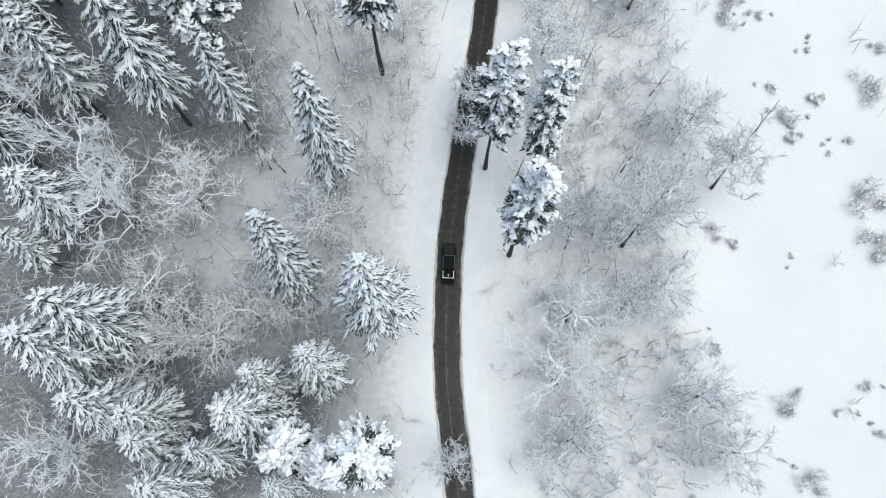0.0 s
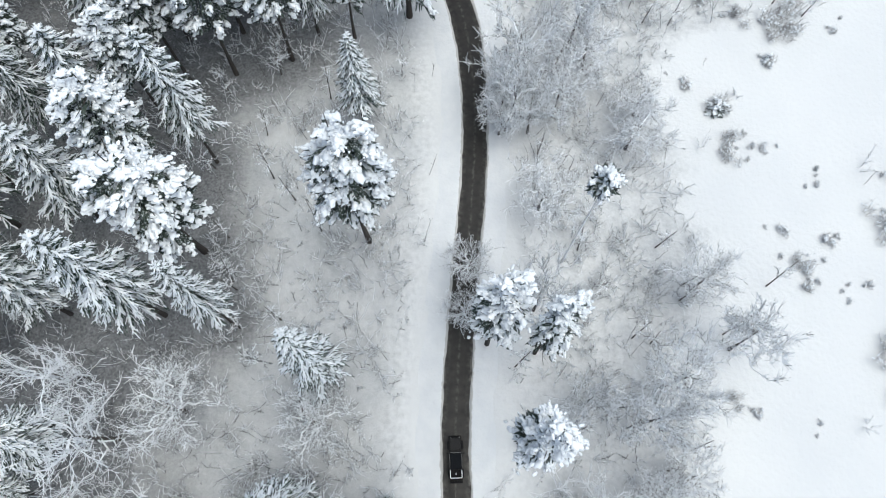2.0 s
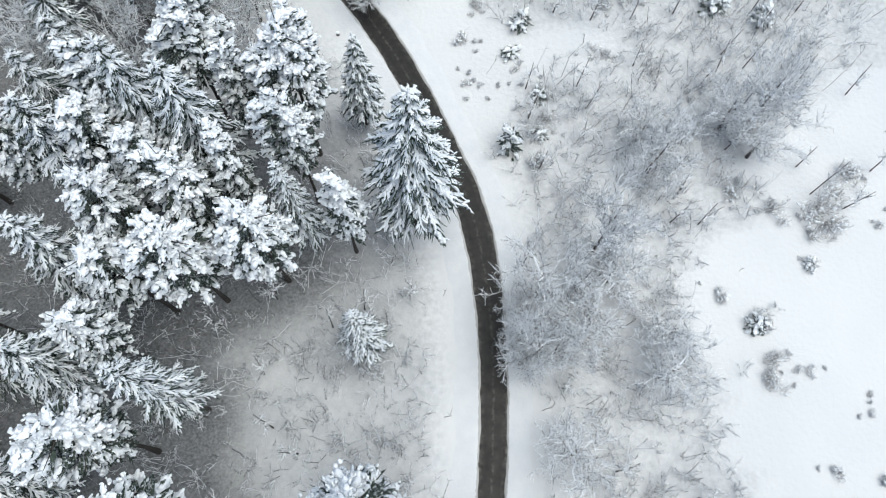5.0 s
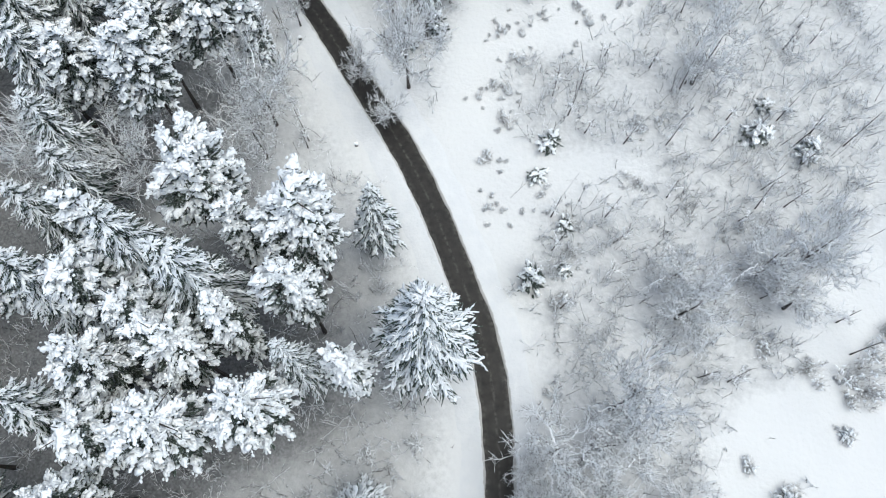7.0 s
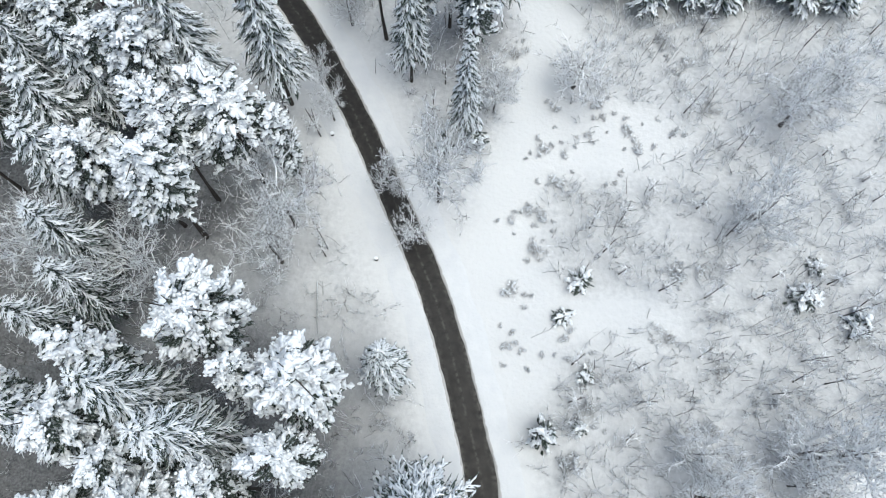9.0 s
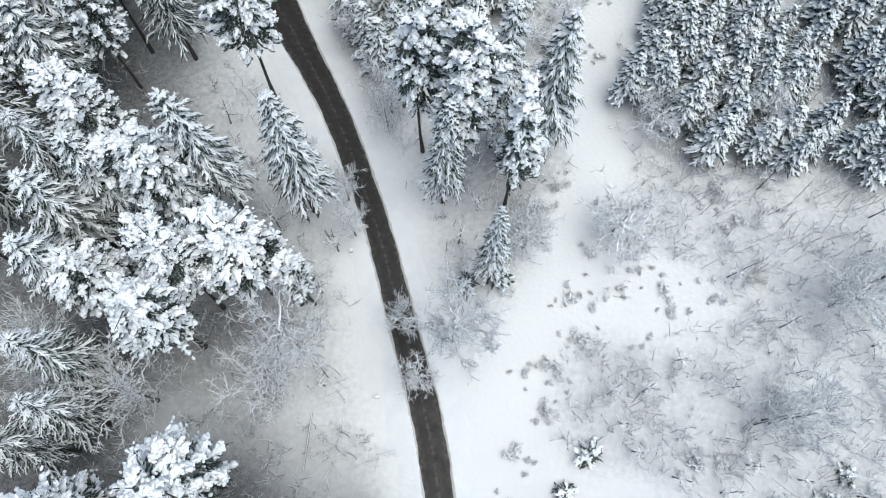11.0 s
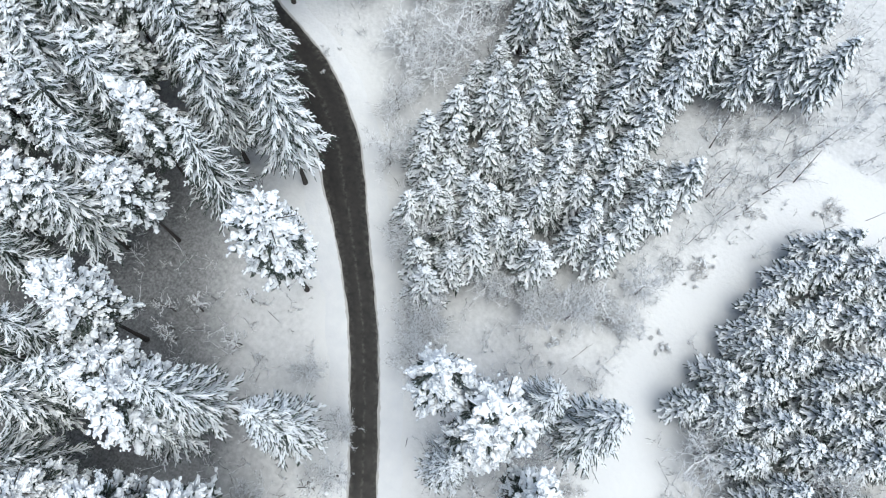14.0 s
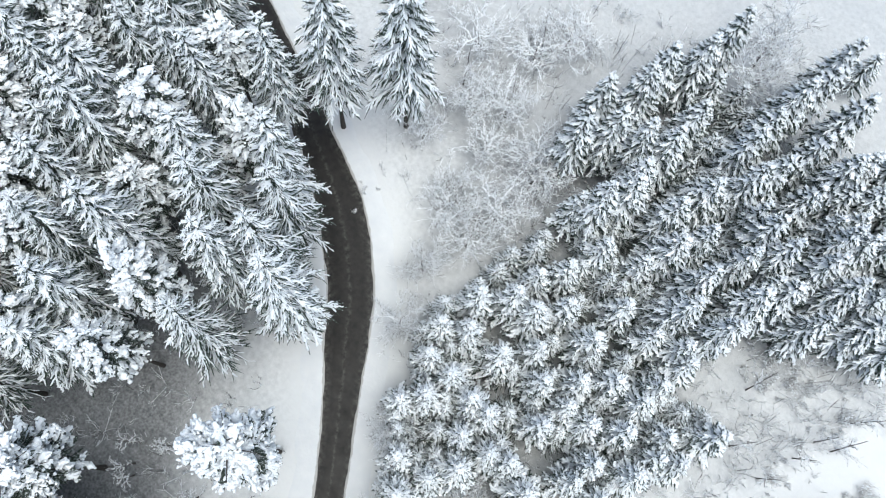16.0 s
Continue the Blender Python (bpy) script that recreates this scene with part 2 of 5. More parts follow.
# ---- kinds of trees ----
def spruce_meshes(seed, height, radius, base, levels, per, side_twigs, snow_w, shape=0.7, rise=0.25, fall=0.55, blunt=0.0, vary=0.3, fat=0.65, wander=0.045, comb=1.0, shed=0.3):
    """Conical spruce: whorls of drooping boughs, each a comb of snow-laden sprays over dark needles."""
    rng = np.random.default_rng(seed)
    S0, W, L, B, U = [], [], [], [], []
    for i in range(levels):
        u = base + (0.985 - base) * (i + rng.uniform(-0.3, 0.3)) / (levels - 1)
        u = min(max(u, base), 0.985)
        reach = radius * (blunt + (1 - blunt) * ((1 - u) / (1 - base)) ** shape)
        turn = rng.uniform(0, 6.28)
        for j in range(per):
            a = turn + 6.283 * j / per + rng.normal(0, 0.18)
            S0.append((0, 0, u * height + rng.normal(0, 0.2)))
            W.append((math.cos(a), math.sin(a), rise + 0.5 * max(0, u - 0.8) * 3))
            U.append((u - base) / (1 - base))
            L.append(max(0.3, reach * rng.uniform(0.93 - vary, 0.93 + vary)))
            B.append(fall * (1.15 - 0.6 * u) * rng.uniform(0.7, 1.3))
    S0, W, L, B = np.array(S0), unit(np.array(W)), np.array(L), np.array(B)
    load = 1 - shed * (1 - np.array(U))  # the lower, sheltered boughs hold less snow
    s = np.linspace(0, 1, 5)
    bough = S0[:, None] + W[:, None] * (L[:, None] * s)[..., None]
    bough[:, :, 2] -= (B * L)[:, None] * s ** 1.8
    bough[:, 1:, :2] += rng.normal(0, wander, bough[:, 1:, :2].shape) * L[:, None, None]
    w = snow_w * np.clip(L / radius, 0.16, 1)[:, None] ** 0.55 * rng.uniform(0.75, 1.25, (len(L), 1))
    snow = [tubes(bough[:, 1:], w * load[:, None] * rng.uniform(0.7, 1.25, (len(L), 4)) * np.array([0.9, 1.05, 0.85, 0.3]), w * np.array([0.5, 0.6, 0.5, 0.2]), 4)]
    green = [tubes(bough[:, (0, 2, 4)] * (0.90, 0.90, 1) - (0, 0, 0.42), w * np.array([0.6, 1.4, 0.4]), w * np.array([0.3, 0.5, 0.1]), 3)]
    apex = np.array([[(0, 0, height * 0.955), (0, 0, height * 0.98), (0, 0, height * 1.012)]])
    snow.append(tubes(apex, np.array([[0.6, 0.5, 0.15]]) * snow_w, np.array([[0.6, 0.5, 0.15]]) * snow_w, 6))
    for k in range(side_twigs):
        f = 0.16 + 0.84 * (k // 2 + 0.5) / (side_twigs / 2) + rng.uniform(-0.06, 0.06, len(L))
        x = np.clip(f, 0, 0.99) * 4
        i0 = x.astype(int)
        frac = (x - i0)[:, None]
        r = np.arange(len(L))
        at = bough[r, i0] * (1 - frac) + bough[r, i0 + 1] * frac
        along = unit(bough[r, i0 + 1] - bough[r, i0])
        sd = unit(np.cross(along, (0, 0, 1.0))) * (1 if k % 2 else -1)
        way = unit(along + sd * rng.uniform(0.20, 0.75, len(L))[:, None] + rng.normal(0, 0.13, (len(L), 3)))
        ln = (L * (0.36 - 0.22 * f) + 0.16) * rng.uniform(0.6, 1.4, len(L)) * comb
        keep = rng.random(len(L)) < 0.86 * load
        fw = w[:, 0] * rng.uniform(fat - 0.2, fat + 0.2, len(L))
        snow.append(fingers(rng, at[keep] + (0, 0, 0.04), way[keep], ln[keep], fw[keep], 0.8 * fw[keep], 4, 0.30, (0.8, 1.0, 0.8, 1.0, 0.45), 0.45))
        low = rng.random(len(L)) < 0.5
        green.append(fingers(rng, (at - (0, 0, 0.38))[low], way[low], ln[low] * 1.5, fw[low] * 1.4, 0.5 * fw[low], 3, 0.34, (1.0, 0.15)))
    return joined(*snow), joined(*green)


def pine_meshes(seed, height, radius, depth, boughs, size=1.0, even=0.82):
    """Broad pine: a lobed dome of boughs, each a fan of plump snow pads over dark needle tufts."""
    rng = np.random.default_rng(seed)
    lobes = unit(rng.normal(0, 1, (11, 3)) * (1, 1, 0.6) + (0, 0, 0.2))
    gain = rng.uniform(0.45, 1.2, 11)
    tall = height * depth

    def shell(n, low, inset):
        i = np.arange(n) + rng.uniform(-0.45, 0.45, n)
        z = np.clip(low + (1 - low) * (i + 0.5) / n, low, 0.995)
        a = i * 2.39996 + rng.normal(0, 0.2, n)
        h = np.sqrt(1 - z * z)
        d = np.stack([h * np.cos(a), h * np.sin(a), z], 1)
        bulge = (gain * np.maximum(0, d @ lobes.T - 0.70) ** 0.7).max(1)
        r = (0.64 + 0.98 * bulge) * inset * rng.uniform(even, 1.12, n)
        p = d * r[:, None] * (radius, radius, tall) + (0, 0, height - tall)
        return p, a, z

    tip, a, z = shell(boughs, -0.30, 1.0)
    n = len(tip)
    many = 9
    out = np.stack([np.cos(a), np.sin(a), 0.10 + 0.25 * z], 1)
    spread = np.tile(np.linspace(-1.05, 1.05, many), n) + rng.normal(0, 0.2, many * n)
    ang = np.repeat(a, many) + spread
    way = unit(np.stack([np.cos(ang), np.sin(ang), np.repeat(0.05 + 0.3 * z, many) + rng.normal(0, 0.12, many * n)], 1))
    back = (0.95 * np.abs(spread) ** 0.8 + rng.uniform(-0.15, 0.45, many * n)) * size
    at = np.repeat(tip, many, axis=0) - np.repeat(out, many, axis=0) * back[:, None] + rng.normal(0, 0.10, (many * n, 3)) * size
    ln = rng.uniform(0.45, 0.90, many * n) * size * (1.1 - 0.25 * np.abs(spread))
    wd = rng.uniform(0.18, 0.35, many * n) * size
    load = np.repeat(np.clip(0.84 + 0.5 * z, 0.55, 1.0) * rng.uniform(0.8, 1.1, n), many)
    keep = rng.random(many * n) < load
    p, w, l, r = at[keep], way[keep], ln[keep], wd[keep] * (0.6 + 0.45 * load[keep])
    snow = [fingers(rng, p - w * (l * 0.75)[:, None], w, l, r, r * 0.62, 5, 0.16, (0.5, 1.0, 0.95, 0.55), 0.3)]
    lumps = 3
    q = np.repeat(p - w * (l * 0.75)[:, None], lumps, axis=0) + np.repeat(w * l[:, None], lumps, axis=0) * rng.uniform(0.2, 1.05, (lumps * len(p), 1))
    q += rng.normal(0, 1, q.shape) * (np.repeat(r, lumps) * 0.8)[:, None] * (1, 1, 0.35)
    w2 = unit(np.repeat(w, lumps, axis=0) + rng.normal(0, 0.55, q.shape) * (1, 1, 0.5))
    kr = np.repeat(r, lumps) * rng.uniform(0.36, 0.68, lumps * len(p))
    kl = kr * rng.uniform(1.5, 2.6, lumps * len(p))
    snow.append(fingers(rng, q - w2 * (kl * 0.4)[:, None], w2, kl, kr, kr * 0.8, 4, 0.2, (0.6, 1.0, 0.5), 0.25))
    green = [fingers(rng, at - way * (ln * 0.8)[:, None] - (0, 0, 0.26 * size), way, ln * 1.12, wd * 0.9, wd * 0.4, 3, 0.22, (0.7, 1.0, 0.1))]
    p, b, z = shell(boughs * 3, -0.45, 0.72)
    m = len(p)
    w = unit(np.stack([np.cos(b), np.sin(b), 0.2 * z], 1) + rng.normal(0, 0.3, (m, 3)))
    l, r = rng.uniform(0.7, 1.4, m) * size, rng.uniform(0.16, 0.30, m) * size
    green.append(fingers(rng, p - w * (l * 0.5)[:, None], w, l, r, r * 0.5, 3, 0.25, (0.6, 1.0, 0.1)))
    m = 22
    b = np.arange(m) * 2.4
    o = np.stack([0 * b, 0 * b, height - tall * rng.uniform(0.4, 1.15, m)], 1)
    end = o + np.stack([np.cos(b), np.sin(b), rng.uniform(0.05, 0.3, m)], 1) * radius * 0.7
    wood = np.stack([o, (o + end) / 2 - (0, 0, 0.1), end], 1)
    r = np.array([[0.09, 0.06, 0.03]]) * np.ones((m, 1)) * size
    return joined(*snow), joined(*green), tubes(wood, r, r, 4)


def bare_meshes(seed, height, radius, limbs=17, subs=7, twigs=11, thick=0.70, crook=0.16):
    """Leafless tree: limbs, branches and fine twigs, all dusted with snow."""
    rng = np.random.default_rng(seed)
    out = []

    def grow(start, way, length, r0, r1, sides, k=5, bend=0.17, lift=0.12):
        s = np.linspace(0, 1, k)
        p = start[:, None] + way[:, None] * (length[:, None] * s)[..., None]
        p[:, 1:] += np.cumsum(rng.normal(0, bend, (len(start), k - 1, 3)), axis=1) * length[:, None, None] * 0.5
        p[:, :, 2] += (lift * length)[:, None] * s ** 2
        r = (r0 + (r1 - r0) * s)[None] * np.ones((len(start), 1))
        out.append(tubes(p, r, r, sides))
        return p

    def forks(p, many, low, spread, up):
        n, k, _ = p.shape
        f = rng.uniform(low, 1.0, (n, many)) * (k - 1.001)
        i0 = f.astype(int)
        r = np.arange(n)[:, None]
        at = p[r, i0] + (p[r, i0 + 1] - p[r, i0]) * (f - i0)[..., None]
        way = unit(unit(p[r, i0 + 1] - p[r, i0]) + rng.normal(0, spread, at.shape) + (0, 0, up))
        return at.reshape(-1, 3), way.reshape(-1, 3)

    z = height * rng.uniform(0.25, 0.72, limbs)
    a = np.arange(limbs) * 2.4 + rng.normal(0, 0.3, limbs)
    start = np.stack([0 * z, 0 * z, z], 1)
    way = unit(np.stack([np.cos(a), np.sin(a), rng.uniform(0.35, 0.9, limbs)], 1))
    ln = radius * rng.uniform(0.75, 1.2, limbs) * (1.2 - 0.5 * z / height)
    p = grow(start, way, ln, 0.15 * thick, 0.05 * thick, 4, 9, crook)
    at, w = forks(p, subs, 0.25, 0.55, 0.1)
    p2 = grow(at, w, radius * rng.uniform(0.25, 0.55, len(at)), 0.055 * thick, 0.03 * thick, 3)
    at, w = forks(p2, twigs, 0.15, 0.65, 0.1)
    grow(at, w, radius * rng.uniform(0.10, 0.30, len(at)), 0.042 * thick, 0.026 * thick, 3, 2, 0.0)
    return joined(*out)


def thing(name, label, category, group="", kind=""):
    ob = new(name)
    ob.empty_display_size = 0.5
    return tagged(ob, label, category, group, kind)


def stand(x, y, height, radius, of, full, wide, lean=(0, 0)):
    """The pose that sets a prototype of that height and radius on the ground at x, y."""
    a = (x * 12.9898 + y * 78.233) % 6.2832
    m = Matrix.Translation((x, y, 0)) @ Matrix.Rotation(lean[0], 4, "Y") @ Matrix.Rotation(lean[1], 4, "X")
    return m @ Matrix.Rotation(a, 4, "Z") @ Matrix.Diagonal((radius / wide, radius / wide, height / full, 1))


def plant(makers, rows, full, wide, lean=0.02):
    """One tree a row: the first of each maker's kind is the original, the rest are copies."""
    first = {}
    for i, (x, y, h, r) in enumerate(rows):
        k = (i * 7 + int(abs(x) * 3)) % len(makers)
        m = stand(x, y, h, r, k, full, wide, (lean * math.sin(x * 5 + y), lean * math.cos(x + y * 3)))
        if k not in first:
            first[k] = makers[k]()
            first[k].matrix_basis = m
        else:
            c = copy_thing(first[k], Matrix())
            c.matrix_basis = m


# ---- where the trees stand: x, y, height, crown radius ----
DARK_SPRUCES_A = [
    (-44.1, 119.7, 25, 4.1), (-42.4, 113.6, 23, 3.8), (-44.9, 109.6, 23, 3.7),
]
DARK_SPRUCES = DARK_SPRUCES_A

PINES_A = [
    (10, 28.2, 31, 3.3), (7, 41, 30, 3.4), (13.1, 39.4, 29.5, 2.6), (-7.8, 56.2, 35, 5.2), (-30.2, 56.2, 32, 5.8), (-35.3, 65, 31, 4.8),
    (-36.5, 76.8, 28, 3.8), (-33.3, 83, 29, 4.3), (-26.6, 83.8, 31, 4.6), (-18.3, 85.8, 30, 4.3), (-33.9, 90.4, 31, 3.8), (-25.8, 91.2, 31, 4.2),
    (-20.2, 93.5, 28.5, 2.7), (-13.8, 97, 31, 3.8), (-13.3, 104.6, 34.5, 5), (-25.6, 109.7, 32, 5.3), (-35.5, 105.2, 29, 3.2), (-35.5, 98.3, 32, 4.6),
    (-29.3, 94.7, 31, 3.7), (-8.9, 89.1, 24, 3), (-33.9, 126, 31, 4.8), (-33.2, 131.7, 31, 4.2), (-27.2, 135.2, 30, 5.2), (-50.6, 147.2, 30, 4.6),
]
PINES_B = [
    (-39, 142.1, 31, 4.8), (-57.4, 168, 31, 4.2), (-42.5, 129.5, 26, 4.2), (-6.6, 159.9, 38.5, 4.6), (-12.4, 161.3, 36.5, 4), (1.2, 155.2, 32, 3.2),
    (-7.1, 1.2, 24.5, 4.4), (-15, 2.5, 22, 3.4), (-19.8, 104.3, 27, 2.7), (-11, 1.2, 21, 2.8), (-44.5, 143, 27, 4.4), (-55.8, 160.8, 30, 3.7),
    (-21.2, 135.1, 22, 2.4), (-7.3, 157.8, 31, 3.8), (-36.2, 164.5, 35, 4.5),
]
PINES = PINES_A + PINES_B

WHITE_SPRUCES_A = [
    (-6.8, 18.5, 30, 4.5), (-17.1, 23, 29.5, 3.3), (-13.5, 11.5, 21, 3.4), (-18.5, 9.9, 20.5, 3.2), (-19.4, 6.2, 25, 4.4), (-0.4, 92.6, 35, 6.2),
    (-8, 75, 20, 3), (3.5, 165.2, 32, 4.3), (-7.7, 154, 28, 3.2), (1.2, 143.6, 27.5, 2.4), (-25.3, 148.3, 32.5, 4.1), 
    (-14.3, 90, 27, 3), (-13.7, 37.8, 31.6, 3.3),
]
WHITE_SPRUCES = WHITE_SPRUCES_A

SPIKY_SPRUCES_A = [
    (-35, 47.6, 32, 4.2), (-29, 69.6, 30, 3.5), (-24.3, 98.3, 35, 4.6), (-29.6, 102.2, 34, 4.3), (-37.4, 16.6, 25, 4.3), (-34.4, 145.7, 33.5, 4),
    (-41.2, 74, 26, 4.3), (-44.7, 62, 25, 4.2), (-34.6, 6.8, 23.5, 3.4), (-40.3, 85.6, 28, 4.2), (-48.4, 129.4, 25, 5), (-51, 136.5, 25, 5),
    (-47, 141.3, 27, 4.2), (-36.9, 141, 25, 4), (-61.2, 156.2, 26, 5), (-63.4, 161.8, 30, 4.4), (-64.6, 170.4, 32, 4.8), (-55, 176, 31.5, 4.6),
    (-45.8, 177.8, 32.5, 4.8), (-66, 181.8, 31, 4.6), (-58.7, 188.8, 32.5, 4.2), (-76, 176.3, 33, 4.6), (-2.7, 164.4, 34, 3.4), (-47.0, 32.2, 18.5, 4.2),
]
SPIKY_SPRUCES_B = [
    (-26, 45.9, 26.5, 2.7), (-47.4, 48.6, 24.5, 3.8), (-49.8, 26.4, 13.5, 2.6), (-23.1, 2.1, 21.5, 2.4), (-30.6, 6.2, 19.5, 3.4), (-30.6, 3, 18.5, 3.1),
    (-41, 12.6, 23.5, 4.4), (-27.6, -0.9, 20.5, 3.2), (-15.9, -0.7, 21.5, 2.1), (-65.7, 202.9, 35, 5.0), (-59.2, 210, 37, 5.0), (-69.1, 196.4, 31, 3.8),
    (-75, 169.7, 30, 4.2), (-85.3, 176, 31, 4.3), (-80.7, 179.8, 32, 4.9), (-77.3, 188.7, 31, 3.4), (-72.4, 189.6, 31, 3.7), (-40.4, 98.2, 30, 4.2),
]
SPIKY_SPRUCES = SPIKY_SPRUCES_A + SPIKY_SPRUCES_B

DEEP_SPRUCES_A = [
    (-79.7, 59.1, 25.6, 3.8), (-88.5, 114.3, 30.3, 4.6), (-52.2, 81.1, 26.8, 3.9), (-50.4, 75.8, 24.8, 4.4), (-65.7, 72.9, 26.3, 3.7), (-63.5, 95.5, 30.2, 4.3),
    (-65.6, 116.6, 27.4, 4.1), (-83.6, 96.4, 29.3, 3.7), (-89.6, 155.9, 24.5, 4.2), (-67.5, 103.4, 31, 3.8), (-70.5, 77.5, 27.7, 3.9), (-75.3, 143.3, 30.1, 3.7),
    (-88.8, 82.3, 28.9, 4.3), (-79.7, 101.2, 23.6, 4.2), (-89.8, 169, 30.1, 4.7), (-91.1, 93.5, 30.7, 4.5), (-76.7, 75.4, 26, 3.8), (-74.8, 41.7, 22.4, 3.8),
    (-81.2, 51, 22.5, 3.8), (-56.8, 67.7, 22.4, 4.2), (-85.6, 137.9, 29, 4.1), (-79.4, 116, 22.3, 4.1), (-66.3, 57.2, 23.9, 4.6), (-74.5, 161.5, 29.2, 4.4),
]
DEEP_SPRUCES_B = [
    (-57.2, 48.2, 30.1, 3.8), (-88.9, 70.9, 27.7, 4.3), (-80.6, 40.6, 30.3, 3.6), (-57.1, 101.2, 30, 4.5), (-67.5, 137.4, 22.2, 3.6), (-61.1, 130.4, 29.8, 4.3),
    (-84.8, 107.1, 28.9, 4.2), (-91.5, 195, 29.4, 3.7), (-63.7, 110.5, 29.1, 4), (-79.8, 130, 30.7, 3.7), (-51.6, 52.4, 29.9, 3.8), (-76.3, 194.7, 25.8, 4.6),
    (-82.8, 67.6, 26.4, 4), (-55.1, 41, 24.8, 4.3), (-73.4, 181.8, 30.9, 4.4), (-69, 66, 28.9, 4), (-62, 104.8, 27.6, 3.7), (-82.7, 161, 24.9, 4),
    (-90.8, 43.7, 30.5, 4.6), (-70.9, 150.8, 30.1, 4.4), (-75.9, 82.6, 24.9, 4.4), (-71.2, 114.1, 29.4, 3.9), (-88.5, 220.2, 30.9, 4.7), (-87.3, 87.7, 24, 4.7),
]
DEEP_SPRUCES_C = [
    (-83.5, 186.2, 28.1, 4.3), (-54.4, 142.2, 26.5, 3.8), (-47.2, 100.8, 25.5, 4.1), (-90.5, 202.2, 22.2, 4.8), (-82.4, 192.7, 31, 4.4), (-59.1, 87.3, 29.7, 4.4),
    (-60.6, 137.5, 30.9, 4), (-55.8, 61.6, 30.8, 4.6), (-65.5, 40.2, 29.6, 4.3), (-75.3, 154.7, 24.3, 4.2), (-74.3, 124.3, 30.9, 3.8), (-90.6, 181.8, 23.6, 3.8),
    (-90.2, 100, 25, 4.8), (-86.6, 76.9, 23.2, 4.2), (-66.1, 47.7, 24.8, 4.5), (-84.9, 45.5, 29.1, 4.5), (-82.6, 153.8, 27.4, 4.3), (-91.9, 137.9, 29.7, 4.6),
    (-88.3, 120.2, 22.7, 4.1), (-77.6, 148.6, 23.1, 4.4), (-76.2, 106.5, 28.8, 4.2), (-63.7, 147.4, 27.1, 3.8), (-91.9, 161.2, 27, 3.9), (-69, 175.5, 24.6, 3.7),
]
DEEP_SPRUCES_D = [
    (-107.2, 197.4, 29.9, 4.1), (-108.8, 170.4, 30.8, 4.2), (-119.4, 173.3, 24.3, 4.3), (-98.1, 171.2, 25.9, 4.4), (-98.5, 193, 26.3, 4.2), (-102.1, 177.5, 27.1, 4.3),
    (-120, 154.2, 24.7, 4.3), (-51.3, 180.7, 31.3, 4.4), (-82.7, 167.9, 30.1, 4.4), (-89.8, 150.5, 30.8, 4.6), (-112.5, 162.5, 28.4, 4.4), (-95.9, 200.5, 27.6, 4.6),
    (-103.3, 203, 24.7, 3.8), (-92.1, 176.8, 29.7, 4.5), (-102.1, 162.5, 26.3, 4.8), (-112.1, 186, 28, 3.9), (-102.9, 154, 26.2, 4.7), (-64.5, 188.3, 26.3, 4.2),
    (-113.3, 178.2, 29.7, 4.1), (-119.3, 205.1, 28.3, 4.1), (-95.7, 182.1, 31.6, 4.7), (-95.4, 151.1, 29.7, 4), (-68.4, 164.3, 31.1, 4.3), (-117.7, 158.9, 26, 4.6),
]
DEEP_SPRUCES_E = [
    (-106.7, 189, 29.3, 4.5), (-95.1, 188.3, 28.8, 4.4), (-106.4, 181.3, 27.1, 4.3), (-60.7, 179.9, 32, 4.7), (-117.5, 168, 26.5, 4.7), (-113, 207.7, 25.8, 4.3),
    (-113.3, 195.6, 30.7, 4), (-109.2, 155.6, 24.4, 4.7), (-78.6, 164.6, 28, 4.2), (-79.7, 171.9, 26.4, 4.4), (-50.4, 168.4, 27.9, 4.3), (-65.8, 154.2, 26.8, 4.1),
    (-85.7, 198.4, 31.3, 4.2), (-54.6, 185.9, 30.8, 4), (-106.7, 165.7, 28.3, 4.4), (-114.3, 154.8, 30.2, 3.9), (-97.2, 158.1, 30.9, 4.8), (-115.3, 200.2, 31.3, 4.8),
    (-116.8, 187.8, 30.1, 4.6), (-87.9, 189.2, 26.9, 4), (-97.4, 166.1, 27.4, 4.5), (-118.8, 181.2, 31.8, 4), (-110.2, 150.1, 26, 4.7), (-108.3, 175.9, 29.9, 4.7),
]
DEEP_SPRUCES = DEEP_SPRUCES_A + DEEP_SPRUCES_B + DEEP_SPRUCES_C + DEEP_SPRUCES_D + DEEP_SPRUCES_E

FILL_SPRUCES_A = [
    (-30.8, 207.4, 11.9, 2), (-7.7, 216.5, 11.5, 2.4), (-16.4, 213.9, 9.7, 2.4), (-12.2, 203.9, 11.6, 2.4), (-30.8, 192.5, 9.7, 2), (-25.5, 184.5, 12.1, 2.4),
    (-20.4, 184.1, 11.5, 2.1), (-16.9, 192.2, 10, 2.2), (-4, 190.7, 10, 1.9), (-29.3, 189.3, 11.2, 2), (-15, 226.4, 10.4, 2.4), (-11.3, 225.3, 10.8, 2.3),
    (-33.1, 188.6, 11.5, 2), (-12.9, 210.1, 9.5, 1.9), (-23.4, 201.3, 10.3, 2.3), (-6, 203.6, 11.2, 2.2), (-22.8, 176.9, 9.2, 2.2), (-24.6, 209.8, 10.8, 2.5),
    (-2.9, 204.6, 10.1, 2.2), (-20.9, 210.8, 12.3, 2.1), (-20.8, 199.5, 11.2, 2.1), (-16.1, 224.3, 9.5, 2.1), (-26.8, 177.4, 12.5, 1.9), (-30, 220.7, 9.1, 2.3),
]
